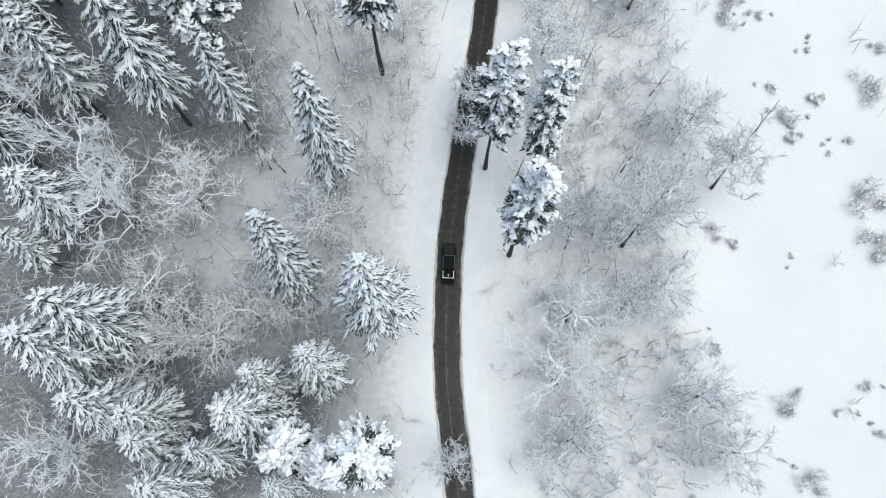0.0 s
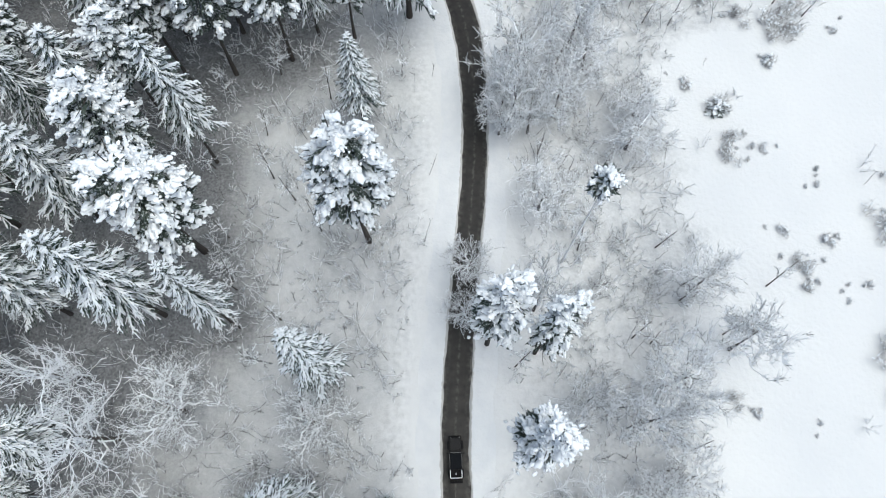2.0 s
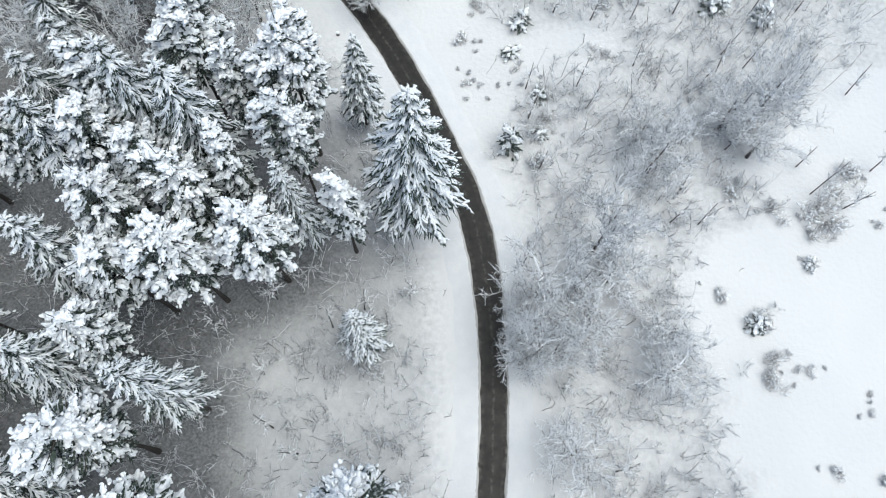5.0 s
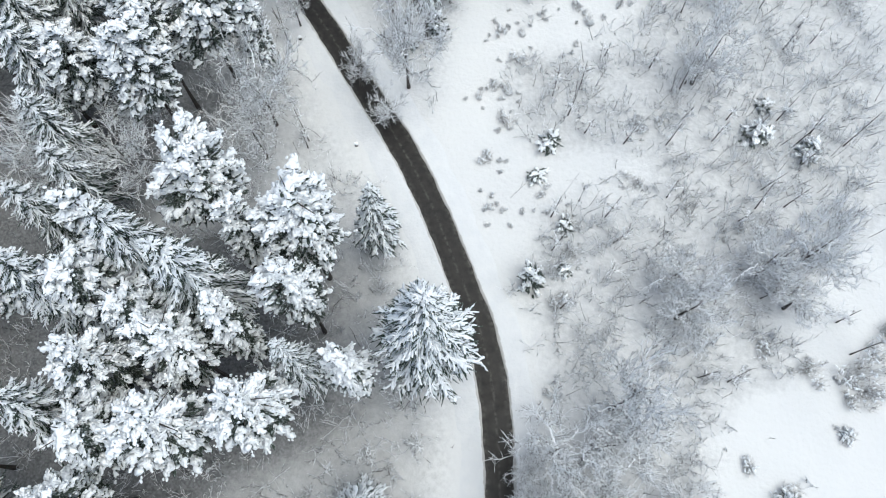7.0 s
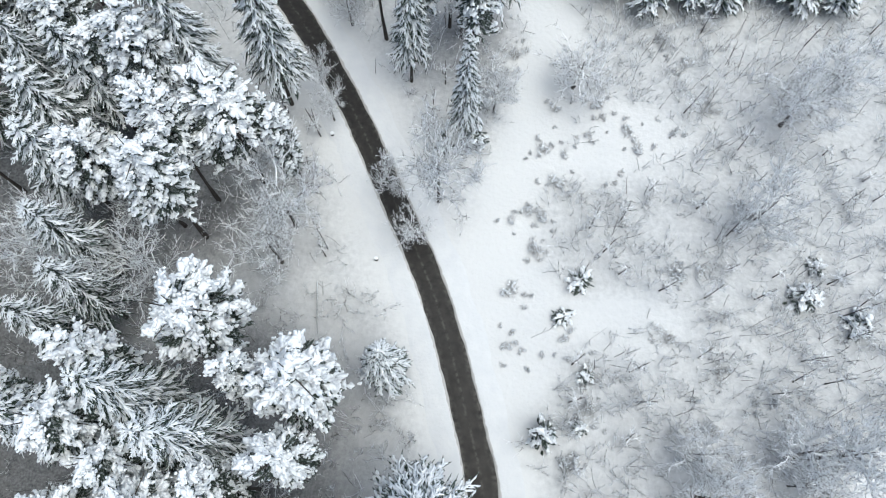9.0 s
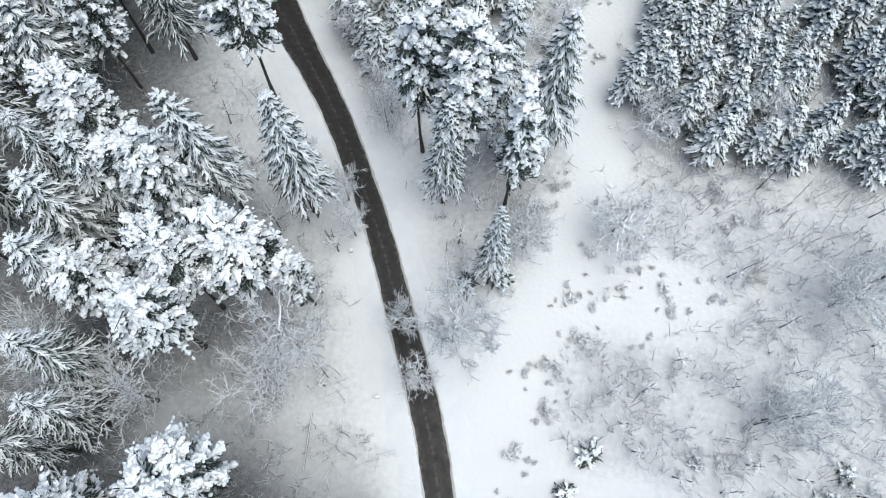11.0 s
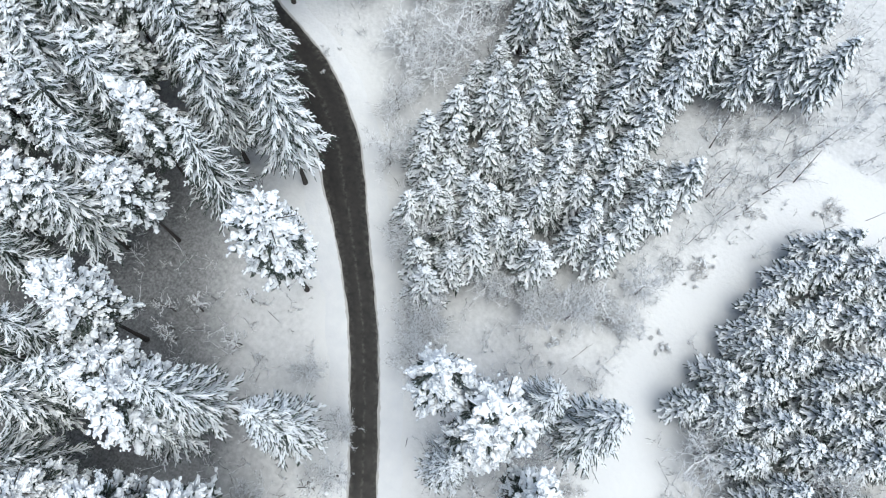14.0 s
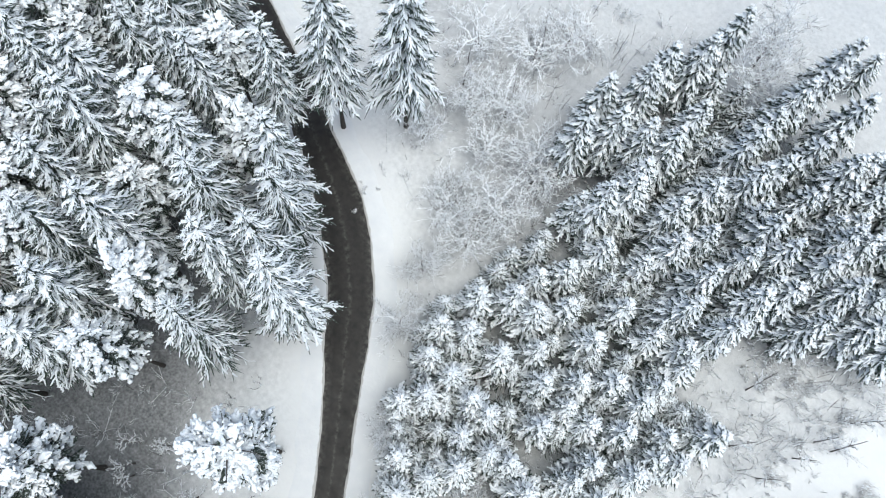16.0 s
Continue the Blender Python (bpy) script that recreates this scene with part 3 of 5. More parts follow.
FILL_SPRUCES_B = [
    (-11.5, 196.8, 8.9, 2.2), (-10.8, 215.6, 10.6, 2.4), (-18.3, 188.8, 9.7, 2.5), (-24.5, 219.1, 8.7, 2.3), (-4.6, 193, 10.6, 2.3), (-21.4, 178.9, 10, 2.1),
    (-24.3, 183.2, 11.5, 2.3), (-16.8, 185.1, 10.7, 2.4), (-22, 193.1, 10.4, 2.3), (-4.7, 205, 8.7, 1.9), (-11.1, 219, 12.5, 2.1), (-22.1, 213.2, 10.3, 2.2),
    (-17.8, 196.1, 10.8, 2.2), (-32.5, 197.9, 11.5, 2), (-25.5, 225.9, 8.6, 2), (-25.2, 217, 10.3, 1.9), (-14.1, 213.1, 10.7, 2.3), (-31.3, 210, 9, 2),
    (-23.4, 180.8, 11.6, 2.1), (-26.5, 189, 9.2, 2.1), (-0.5, 203.7, 9.8, 2.5), (-0.1, 206.3, 8.8, 2.3), (-12.5, 191.5, 10.5, 2.3), (-21.8, 206.6, 8.9, 2.2),
]
FILL_SPRUCES_C = [
    (-15.8, 201.1, 11.7, 2.3), (-33.8, 192.7, 12.1, 2.4), (-32.5, 204.5, 9.9, 2.1), (-19.1, 211.6, 11.6, 2.2), (-32.4, 201.7, 10.1, 2.1), (-26.6, 214.3, 9.5, 2.4),
    (-14.5, 216.7, 10.1, 2.5), (-11.1, 198.5, 10.2, 2.4), (-25.5, 192, 9.4, 2.2), (-8.4, 206.6, 10, 2.3), (-23.5, 214.7, 9.8, 2), (-21.1, 224.7, 9.4, 2.3),
    (30.4, 202.2, 8.4, 2.4), (26.5, 174.8, 8.1, 2.5), (27.8, 208.8, 10.3, 2), (40.1, 177.6, 8.3, 2), (27.7, 181.9, 10.2, 2.1), (38, 186.5, 9.1, 2.1),
    (35.4, 174.5, 9, 2.1), (25.2, 178.2, 8.3, 2.2), (29.3, 204.1, 10.2, 2.2), (28.6, 192, 9.3, 2.3), (25.5, 193.6, 9.8, 2.3), (36.9, 193.7, 10.1, 2.3),
]
FILL_SPRUCES_D = [
    (20.6, 195.4, 8.1, 2.3), (39, 189.8, 9.7, 2.2), (40.7, 183.8, 10, 2.1), (33.6, 206.1, 8.9, 2.2), (26.9, 177, 8.8, 2), (20.2, 180.4, 10.5, 2.2),
    (32.3, 209.6, 8.4, 2.2), (42.1, 173.6, 9.7, 2.5), (-39.3, 231.5, 12.8, 2.7), (-11.6, 231.3, 13.8, 2.3), (-33.7, 230.5, 12.8, 2.7), (-29.1, 243.9, 14.8, 2.5),
    (-13.1, 223.4, 13.7, 2.2), (-26.5, 230.9, 13, 2.5), (-22.5, 237.6, 11.1, 2.6), (-15.1, 266.2, 11.4, 2.6), (-20.6, 231.9, 14, 2.3), (-6.6, 229.9, 12.9, 2.6),
    (-26.1, 246.2, 12.6, 2.4), (-24.1, 235.5, 14.5, 2.7), (-0.7, 231.9, 11.5, 2.6), (-36.5, 241, 13.4, 2.2), (-27.4, 238.8, 13, 2.5), (-5, 226.2, 12.2, 2.2),
]
FILL_SPRUCES_E = [
    (-23.2, 244.7, 11.1, 2.8), (-6.4, 233.5, 13.1, 2.4), (-23.8, 231.5, 12.3, 2.2), (-37.5, 244.1, 11.2, 2.3),
]
FILL_SPRUCES = FILL_SPRUCES_A + FILL_SPRUCES_B + FILL_SPRUCES_C + FILL_SPRUCES_D + FILL_SPRUCES_E

YOUNG_SPRUCES_A = [
    (-31.8, 190, 13.8, 2.5), (-31.4, 195.9, 14.1, 2.7), (-28.2, 199.3, 14.5, 2.7), (-27.9, 203.7, 12.9, 2.4), (-28.9, 192.2, 14.2, 2.4), (-30.2, 186.4, 13.6, 2.3),
    (-26.4, 186.7, 13.7, 2.7), (-22.6, 186.1, 14, 2.7), (-20, 186.1, 13.8, 2.5), (-23.9, 192.8, 13.4, 2.6), (-21.5, 196.5, 12.9, 2.3), (-24.8, 199.6, 14.2, 2.8),
    (-22.1, 203.1, 13.6, 2.5), (-25.8, 206.8, 13.7, 2.4), (-17.3, 202.5, 13.8, 2.8), (-16.9, 208.5, 13.9, 2.6), (-24.2, 212.3, 14.1, 2.5), (-30.5, 214.4, 14.6, 2.4),
    (-27.8, 217.5, 13.3, 2.4), (-19.1, 214.4, 13.6, 2.6), (-18.3, 221.1, 13, 2.3), (-21.4, 228.1, 13.1, 2.6), (-17.2, 228.8, 13, 2.7), (-11.8, 208, 13.4, 2.5),
]
YOUNG_SPRUCES_B = [
    (-8.6, 209.3, 14.6, 2.7), (-11.8, 200.5, 13.8, 2.8), (-14.7, 197.5, 13.3, 2.6), (-18.2, 194, 13.2, 2.4), (-14.7, 189.9, 14.2, 2.3), (-10.8, 194.5, 12.8, 2.7),
    (-7.6, 200.6, 13.6, 2.8), (-7.8, 203.9, 13.7, 2.5), (-6.7, 208.2, 13.8, 2.5), (-3.1, 200, 13.1, 2.6), (-6.9, 196.4, 14.2, 2.7), (-13.8, 193.8, 13.3, 2.3),
    (-14.3, 183.8, 13.9, 2.4), (-11, 182.6, 13.5, 2.8), (-16.7, 183, 13.6, 2.4), (-20.8, 182.3, 13.7, 2.3), (-18.3, 179.2, 13.9, 2.7), (-28.7, 179.9, 13.3, 2.4),
    (-24.2, 175.4, 12.9, 2.5), (-27.2, 182.8, 14.5, 2.6), (-7.5, 187.7, 13.1, 2.3), (-7.1, 191.1, 14.3, 2.5), (-3.9, 188.5, 12.9, 2.6), (-2.8, 193.7, 14.2, 2.8),
]
YOUNG_SPRUCES_C = [
    (-2.2, 196.9, 13.6, 2.3), (0.2, 198.6, 13.2, 2.4), (1.4, 204.1, 14, 2.8), (-21.7, 172.5, 13.9, 2.6), (-20.1, 176.2, 13, 2.3), (-5.8, 223.4, 16.3, 2.3),
    (-13.2, 229.1, 17.6, 2.3),
]
YOUNG_SPRUCES = YOUNG_SPRUCES_A + YOUNG_SPRUCES_B + YOUNG_SPRUCES_C

TALL_YOUNG_SPRUCES_A = [
    (-38.7, 228.6, 18.8, 3.5), (-37.4, 221.1, 20.6, 3.4), (-34.7, 225.7, 18.6, 3.9), (-30.4, 226.7, 19, 3.7), (-35.5, 238.2, 19.1, 3.5), (-35.6, 233.7, 18.9, 3.9),
    (-33.2, 242.6, 19.1, 3.8), (-27.9, 234.6, 17.8, 3.8), (-27.3, 228.1, 19.6, 3.7), (-27.8, 223.1, 18, 3.8), (-28.8, 215.5, 20.7, 3.6), (-27.1, 219.4, 18.9, 4.1),
    (-32.2, 248.8, 20.1, 3.4), (-18.4, 251.9, 17.9, 3.5), (-19.6, 245.8, 20.7, 4), (-20.2, 240.3, 18.3, 3.9), (-20, 235.2, 20.8, 3.4), (-13.2, 241.8, 19, 3.6),
    (-15.4, 235, 19.8, 3.8), (-16.9, 231.1, 20.9, 3.8), (-19.9, 226.9, 18.6, 4), (-21, 221.4, 18.3, 3.9), (-9.6, 235.5, 19.5, 3.4), (-8.4, 241.2, 20.9, 4.1),
]
TALL_YOUNG_SPRUCES_B = [
    (-10.9, 227.7, 21, 3.8), (-15.8, 221.5, 18.6, 3.3), (-18.2, 218, 18.3, 3.9), (-3.2, 233.6, 20.7, 3.3), (-3, 228.5, 20.3, 3.4), (-10.6, 222.7, 18.6, 3.6),
    (-12.3, 217, 19.1, 3.8), (-12, 212.4, 18.6, 3.7), (-6.3, 219.2, 19.3, 3.9), (-7.1, 213.6, 20.5, 3.6), (-12.4, 249.7, 20.4, 4), (-18.8, 257.9, 18.3, 3.5),
    (-7.7, 226.8, 20.5, 3.6), (1.5, 229.2, 18.8, 3.5), (1.5, 223.3, 17.6, 3.4), (-3.8, 223.7, 17.7, 4), (-6.2, 108.9, 22, 3.4), (-0.9, 234.9, 19, 3.9),
    (2.1, 239.4, 18.5, 3.7), (4.2, 231, 17, 3.6), (7.3, 235.4, 16.3, 3.4), (11, 229.6, 18.1, 4), (-4.7, 235.5, 16.3, 3.9), (3.3, 242.5, 17.3, 3.8),
]
TALL_YOUNG_SPRUCES_C = [
    (6.9, 228.7, 15.6, 4.1), (6.7, 240.5, 16.7, 3.7), (-7.4, 244.9, 18.3, 4.1), (-4.1, 248.8, 19, 3.9), (-3.4, 242.4, 17.5, 3.6), (0.1, 244.1, 16.6, 3.8),
    (-2.9, 238.2, 15.9, 4.1), (-6.4, 239.8, 17.4, 3.5), (-2.7, 251.2, 17.3, 4.1), (-0.7, 248.1, 18.1, 3.5),
]
TALL_YOUNG_SPRUCES = TALL_YOUNG_SPRUCES_A + TALL_YOUNG_SPRUCES_B + TALL_YOUNG_SPRUCES_C

EAST_SPRUCES_A = [
    (20.9, 205.5, 10.3, 2.5), (24.3, 208.2, 11.2, 2.7), (20.1, 200.2, 11.3, 2.7), (18.5, 194.7, 10.8, 2.5), (18.4, 190, 10.5, 2.6), (23.3, 202.8, 11.6, 2.6),
    (27.4, 205.8, 10.2, 2.7), (31.4, 205.9, 11.3, 2.5), (22.7, 194, 10.7, 2.8), (25.7, 197.3, 9.8, 2.8), (29.9, 199.4, 10.3, 3), (16.8, 183, 9.8, 2.4),
    (15, 177, 12, 2.5), (17.9, 181.8, 11.4, 2.8), (23.3, 174.5, 12.4, 2.9), (30.2, 173.9, 11.6, 2.6), (28.6, 187.1, 11, 2.5), (30.7, 190.7, 12.5, 2.5),
    (33.6, 194, 10, 2.8), (25.5, 189.9, 10.1, 2.7), (23.9, 184.8, 10.6, 2.6), (21.5, 182.7, 11.7, 2.9), (25.3, 180.4, 12.4, 2.9), (30.1, 184.4, 11.8, 2.8),
]
EAST_SPRUCES_B = [
    (34.4, 188.2, 10.1, 2.6), (34.3, 179.9, 10.1, 2.6), (37.9, 183.3, 11.1, 2.9), (38.4, 175.5, 10, 2.9), (34.9, 172.3, 10.1, 2.7), (28.2, 170.6, 11.9, 2.9),
    (30, 179.4, 10.3, 2.9), (20.3, 177.1, 9.8, 2.4), (21, 186.8, 12.3, 2.7), (26.9, 201.7, 9.6, 2.7), (33.6, 200.3, 10.8, 2.7), (19.1, 178.2, 12.4, 2.7),
    (53.4, 212.8, 12.4, 2.9), (63.8, 201.8, 11.6, 2.9), (48.1, 175, 11.2, 2.6), (59.7, 207.6, 12.1, 2.4), (43.3, 176.8, 12.5, 2.7), (34, 183.9, 10.6, 2.8),
    (47.8, 205.9, 12.5, 2.4), (47.3, 197.4, 11.3, 2.7), (62.3, 184.2, 12.7, 3), (51.7, 183.1, 11.7, 3), (49.1, 186.7, 12.3, 2.9), (58.1, 173, 10.5, 2.7),
]
EAST_SPRUCES_C = [
    (59.8, 193.9, 10.4, 2.6), (65.8, 185.1, 11.4, 2.5), (52.8, 176.8, 12.2, 2.6), (43.5, 199.7, 10.2, 2.7), (53.5, 196, 11.4, 2.8), (53.7, 188.1, 10.8, 3),
    (49.8, 211.5, 11.7, 2.5), (52.5, 201.8, 11, 2.9), (51.7, 172.9, 11.3, 2.9), (53.2, 192.2, 11.5, 2.8), (41.8, 191.6, 10.2, 2.7), (42.8, 196.3, 12.2, 2.4),
    (65.5, 207, 11.7, 2.9), (59.3, 179.5, 13, 2.7), (39.3, 170.9, 11.7, 2.4), (48, 190.5, 10.5, 2.7), (60.8, 211.9, 10.6, 2.7), (51.9, 205.8, 11.8, 2.6),
    (21.9, 189.9, 9.4, 2.6), (24.1, 188.5, 10.5, 2.6), (19.1, 187.5, 10.7, 2.6),
]
EAST_SPRUCES = EAST_SPRUCES_A + EAST_SPRUCES_B + EAST_SPRUCES_C

BARE_TREES_A = [
    (15.7, 3.8, 9, 4.5), (-26.2, 15.9, 11, 4.6),
    (-22.5, 19, 9, 4.1), (-35.8, 12.1, 9, 4.7), (-31.8, 16.8, 9, 4.1), (-42.9, 2.5, 11, 5), (31.9, 8.9, 9, 4.6), (38.6, 38.2, 13, 4.3),
    (28.6, 33.9, 14, 4.9), (18.3, 32.2, 12, 3.5), (35.4, 2.6, 8, 3.9), (2, 1.6, 9, 2.6), (-31.6, 34.9, 10, 5.2), (-15.7, 22, 8, 4.2),
    (-15.2, 32.5, 8, 4.3), (28.6, 22.7, 9, 4.2), (-20.1, 21.3, 8, 4.2), (-35.7, 21, 9, 4.8), (12.3, 71.7, 15, 4.5), (11.4, 71.4, 10, 3.1),
]
BARE_TREES_B = [
    (5.1, 50.5, 9, 3.3), (4.5, 44.5, 9, 2.8), (15.6, 71.4, 12, 3.8), (13.6, 45.1, 17, 3.3), (25.4, 29.6, 15, 4.5), (34.9, 46.5, 9, 4.3),
    (24.2, 20.6, 9, 3.9), (23.3, 85.5, 17, 5), (15, 80.3, 14, 5), (11.9, 74.6, 10, 3.2), (11.6, 78, 9, 2.2), (33.6, 97.3, 11, 4.7),
    (45.6, 103.1, 10, 4.8), (15.8, 59.4, 9, 4.8), (29.5, 68, 9, 4.3), (24.8, 81.6, 9, 5.2), (49.7, 103.4, 16, 4.3), (48.5, 98.1, 8, 4.5),
    (19.4, 73.9, 10, 4.6), (31.4, 73.3, 7, 4.1), (-1.8, 134.5, 22, 5), (-21.6, 128.7, 20, 5.2), (-37.2, 127.4, 17, 5.2), (-48.5, 117.6, 18, 4.8),
]
BARE_TREES_C = [
    (41.4, 133.6, 14, 4.2), (-9.1, 135, 10, 2.4), (-4.7, 127.9, 8, 2.55), (5.2, 149.8, 9, 3.7), (-18.5, 146.1, 10, 2.3), (-20.8, 151.1, 10, 2.3),
    (48.5, 151.6, 13, 5.2), (54, 156.3, 12, 4.8), (17.1, 155.2, 9, 5.2), (33, 102.3, 9, 4), (-18, 163.3, 9, 3.2), (-20.6, 169.1, 9, 3.2),
    (-27.3, 177.1, 9, 3.3), (20.4, 173.2, 9, 4), (5.6, 153, 7, 2.3), (-37.5, 117.8, 19, 5.2), (-48, 120.2, 18, 5.2), (-28.5, 154.9, 9, 2.3),
    (35.9, 177.5, 9, 3.6), (-22.7, 123.3, 13, 4.9), (-18.5, 166.4, 8, 3), (-37, 187.1, 9, 3.3), (-0.9, 162.6, 14, 4.2), (-26.3, 138.4, 9, 2.8),
]
BARE_TREES_D = [
    (-43.7, 205.2, 7, 5.1), (-38.9, 208.7, 7, 5.1), (-40.9, 195.6, 7, 3.3), (-7.4, 178.3, 6, 3), (-38.9, 202.8, 7, 4.2), (-39.3, 217.1, 7, 5.2),
    (-47.6, 215.2, 6, 4.2), (-40.6, 219.9, 6, 4.2), (-54, 219.3, 6, 4.3), (-46, 206.5, 6, 3.2), (-55.9, 210.5, 6, 3.3), (-25.1, 250.1, 12, 5.2),
    (-49.8, 222.4, 6, 5.1), (-52.9, 232, 6, 5.2), (-28, 258.3, 12, 5.1), (-51.3, 238.1, 6, 5.2), (-61, 227.8, 6, 5.2),
]
OLD_TREES = [(-49.4, 49.6, 20, 5.6), (-39.8, 32.0, 18, 5.6), (-43.5, 39.5, 18, 4.6), (15.2, 12, 11, 5.2), (17, 19.4, 11, 5.2)]
BARE_TREES_E = [
    (-13.1, 178.4, 5, 2.3), (-7.7, 180.4, 6, 2.6), (-3.1, 180.1, 7, 2.9), (-0.3, 183.6, 5, 3.2), (4.3, 183.2, 6, 2.3), (3.7, 188.7, 7, 2.6),
    (-8.7, 179.8, 5, 2.9), (-15.1, 178.2, 6, 3.2), (-3.4, 181.7, 7, 2.3), (-18.7, 168.6, 5, 2.6),
]
BARE_TREES = BARE_TREES_A + BARE_TREES_B + BARE_TREES_C + BARE_TREES_D + BARE_TREES_E

SAPLINGS_A = [
    (-21, 40.3, 9.9), (-19.8, 46, 8.4), (-25.7, 50.5, 7.3), (-27.2, 53.3, 6.6), (-24.2, 41.2, 6), (-23, 40.7, 7.2),
    (-14.3, 58.1, 9.7), (-17.9, 63, 8.3), (17.6, 29.2, 8.5), (23.2, 31.7, 8.4), (38.2, 40.2, 9.6), (45.4, 46.4, 9.4),
    (27.9, 23.7, 6.1), (31.9, 26.1, 7.1), (21.5, 18.4, 10), (31.3, 52.8, 7.4), (22.7, 47.2, 6), (-29.3, 68.7, 6.5),
    (-20, 83.4, 9.6), (-18.8, 85.9, 7.8), (-26.3, 51.7, 8.8), (-25.2, 45.2, 6.3), (21.7, 56.9, 7), (34, 47.3, 9.1),
    (23.7, 29.2, 9.2), (10.4, 37.8, 9.9), (31.5, 73.5, 6), (20.3, 81.2, 6.7), (16.6, 67.8, 6.7), (-18.8, 86.6, 7),
    (-20.1, 84.3, 6.7), (-14.6, 90.7, 9.4),
]
SAPLINGS_B = [
    (-27.3, 80.3, 8.6), (-12.7, 78.8, 8.3), (-21.9, 73.4, 6.3), (-27, 58, 6.5), (-20.9, 66.5, 9.5), (20.4, 80.6, 9),
    (13.7, 84.8, 6.6), (28.4, 39.6, 6.1), (33.3, 45.2, 8.5), (26.1, 40.5, 7.4), (20.5, 53.1, 8.6), (-2.1, 82, 6.5),
    (-20, 85.2, 7.2), (-16.8, 124.7, 6.6), (-8.3, 80.8, 9.9), (46.5, 103, 6.4), (40.4, 133.7, 9.9), (22, 81, 8.1),
    (66, 107, 7.4), (56.2, 91.5, 9.5), (62.3, 122.3, 9.5), (70.8, 124.7, 9.8), (-25.6, 146.8, 8.9), (-26.2, 147.7, 6.7),
    (-20.2, 143.3, 8.6), (-16.7, 125.9, 8.3), (-20.7, 136.9, 7.7), (41.1, 133.7, 6.3), (34, 152.4, 7.9), (37, 167, 8.6),
    (52.8, 153.7, 9.9), (57.5, 157.6, 7),
]
SAPLINGS_C = [
    (64.1, 169.6, 8.1), (46.4, 103.2, 9), (44, 135.8, 6.4), (51.6, 113, 7.8), (48.9, 115.8, 7), (55.3, 119.4, 6.3),
    (58.6, 109.2, 7.5), (54.8, 122.5, 8.6), (-29, 144.4, 9), (-20.5, 143.7, 7), (-21.2, 137.2, 8.3), (-4, 148.3, 8.2),
    (-2.5, 154, 7.1), (39.5, 132.9, 8), (53.4, 166.4, 7.6), (-46.6, 154.4, 6.6), (-39.4, 152.9, 6.9), (-41.5, 159, 6.8),
    (-47.2, 149.3, 6.9), (11.3, 207.4, 7), (13.2, 213, 6), (14.1, 216.9, 7.2), (-39.3, 153.4, 8.7), (-49.8, 152.4, 8),
    (-48.3, 150.3, 8.7), (-46.9, 154.8, 7.7), (6.1, 208.1, 8.4), (16.5, 217.5, 8.9), (16, 222.3, 9.1), (3.1, 215.8, 9.8),
    (-58.2, 221.6, 9.6), (-49.8, 223.2, 8.9),
]
SAPLINGS_D = [
    (-53.8, 235.4, 9.3), (-41.6, 227.5, 6.4), (56.7, 139.4, 5), (60, 143.4, 3.6), (45.6, 99.6, 6.2), (20, 132.3, 7.2),
    (49.4, 125, 4.9), (25.7, 112.3, 7.2), (43, 123.9, 7.3), (55.3, 95.9, 5.6), (29.8, 123.9, 6.8), (39.2, 88.5, 6.6),
    (26.5, 108.4, 7.6), (24.2, 133.5, 6.7), (41.8, 146.8, 7.3), (43.3, 140.5, 7), (45.7, 127.3, 4.6), (37.2, 96.8, 6.6),
    (54.5, 147.2, 3.6), (36, 123.4, 6.2), (60.2, 88.8, 7.6), (25.3, 103.5, 5), (47.4, 112.9, 7.4), (24.2, 125.8, 4.7),
    (35.4, 136.8, 5.1), (65.9, 94.2, 7.9), (22, 128.9, 7.4), (53.3, 127, 7.9), (35.3, 89.2, 6.4), (18.1, 99.2, 5.9),
    (18, 112.6, 6.3), (39, 127.6, 4.6),
]
SAPLINGS_E = [
    (34.9, 115, 4.9), (57.6, 124.3, 5.7), (61.2, 140.4, 4.2), (28.7, 139.1, 4.3), (44.6, 111, 4.4), (17.7, 107.6, 7.7),
    (37.3, 93.4, 6.1),
]
SAPLINGS = SAPLINGS_A + SAPLINGS_B + SAPLINGS_C + SAPLINGS_D + SAPLINGS_E

BUSHES_A = [
    (49.2, 54.1, 1), (55.2, 52.3, 1.2), (50.2, 49.4, 1.6), (50.9, 46.3, 1.1), (54, 60.4, 0.4), (55.7, 60.6, 0.6),
    (48.9, 66.3, 0.9), (58.9, 45.4, 0.8), (56.2, 43.6, 0.5), (66, 61, 1.4), (63.7, 53.3, 3.1), (60.3, 35.9, 3.3),
    (59.8, 29.3, 2.8), (44.3, 8.9, 2), (55.5, 10.7, 0.9), (53.4, 7.5, 0.4), (46.2, -1.2, 2.1), (55.7, 4.8, 0.8),
    (38.5, 31.6, 1.5), (40.7, 30, 0.8), (36.9, 15.4, 0.9), (48.1, 28.3, 0.5), (43.7, 66.3, 2.1), (39.8, 77.7, 1.3),
    (44.1, 73.6, 2.2), (45, 68.8, 2), (53.5, 81, 1.3), (63.9, 86, 0.9), (44.5, 92.7, 1.4), (51, 89.2, 2.2),
    (57, 87.6, 3.8), (61.6, 92, 3.4),
]
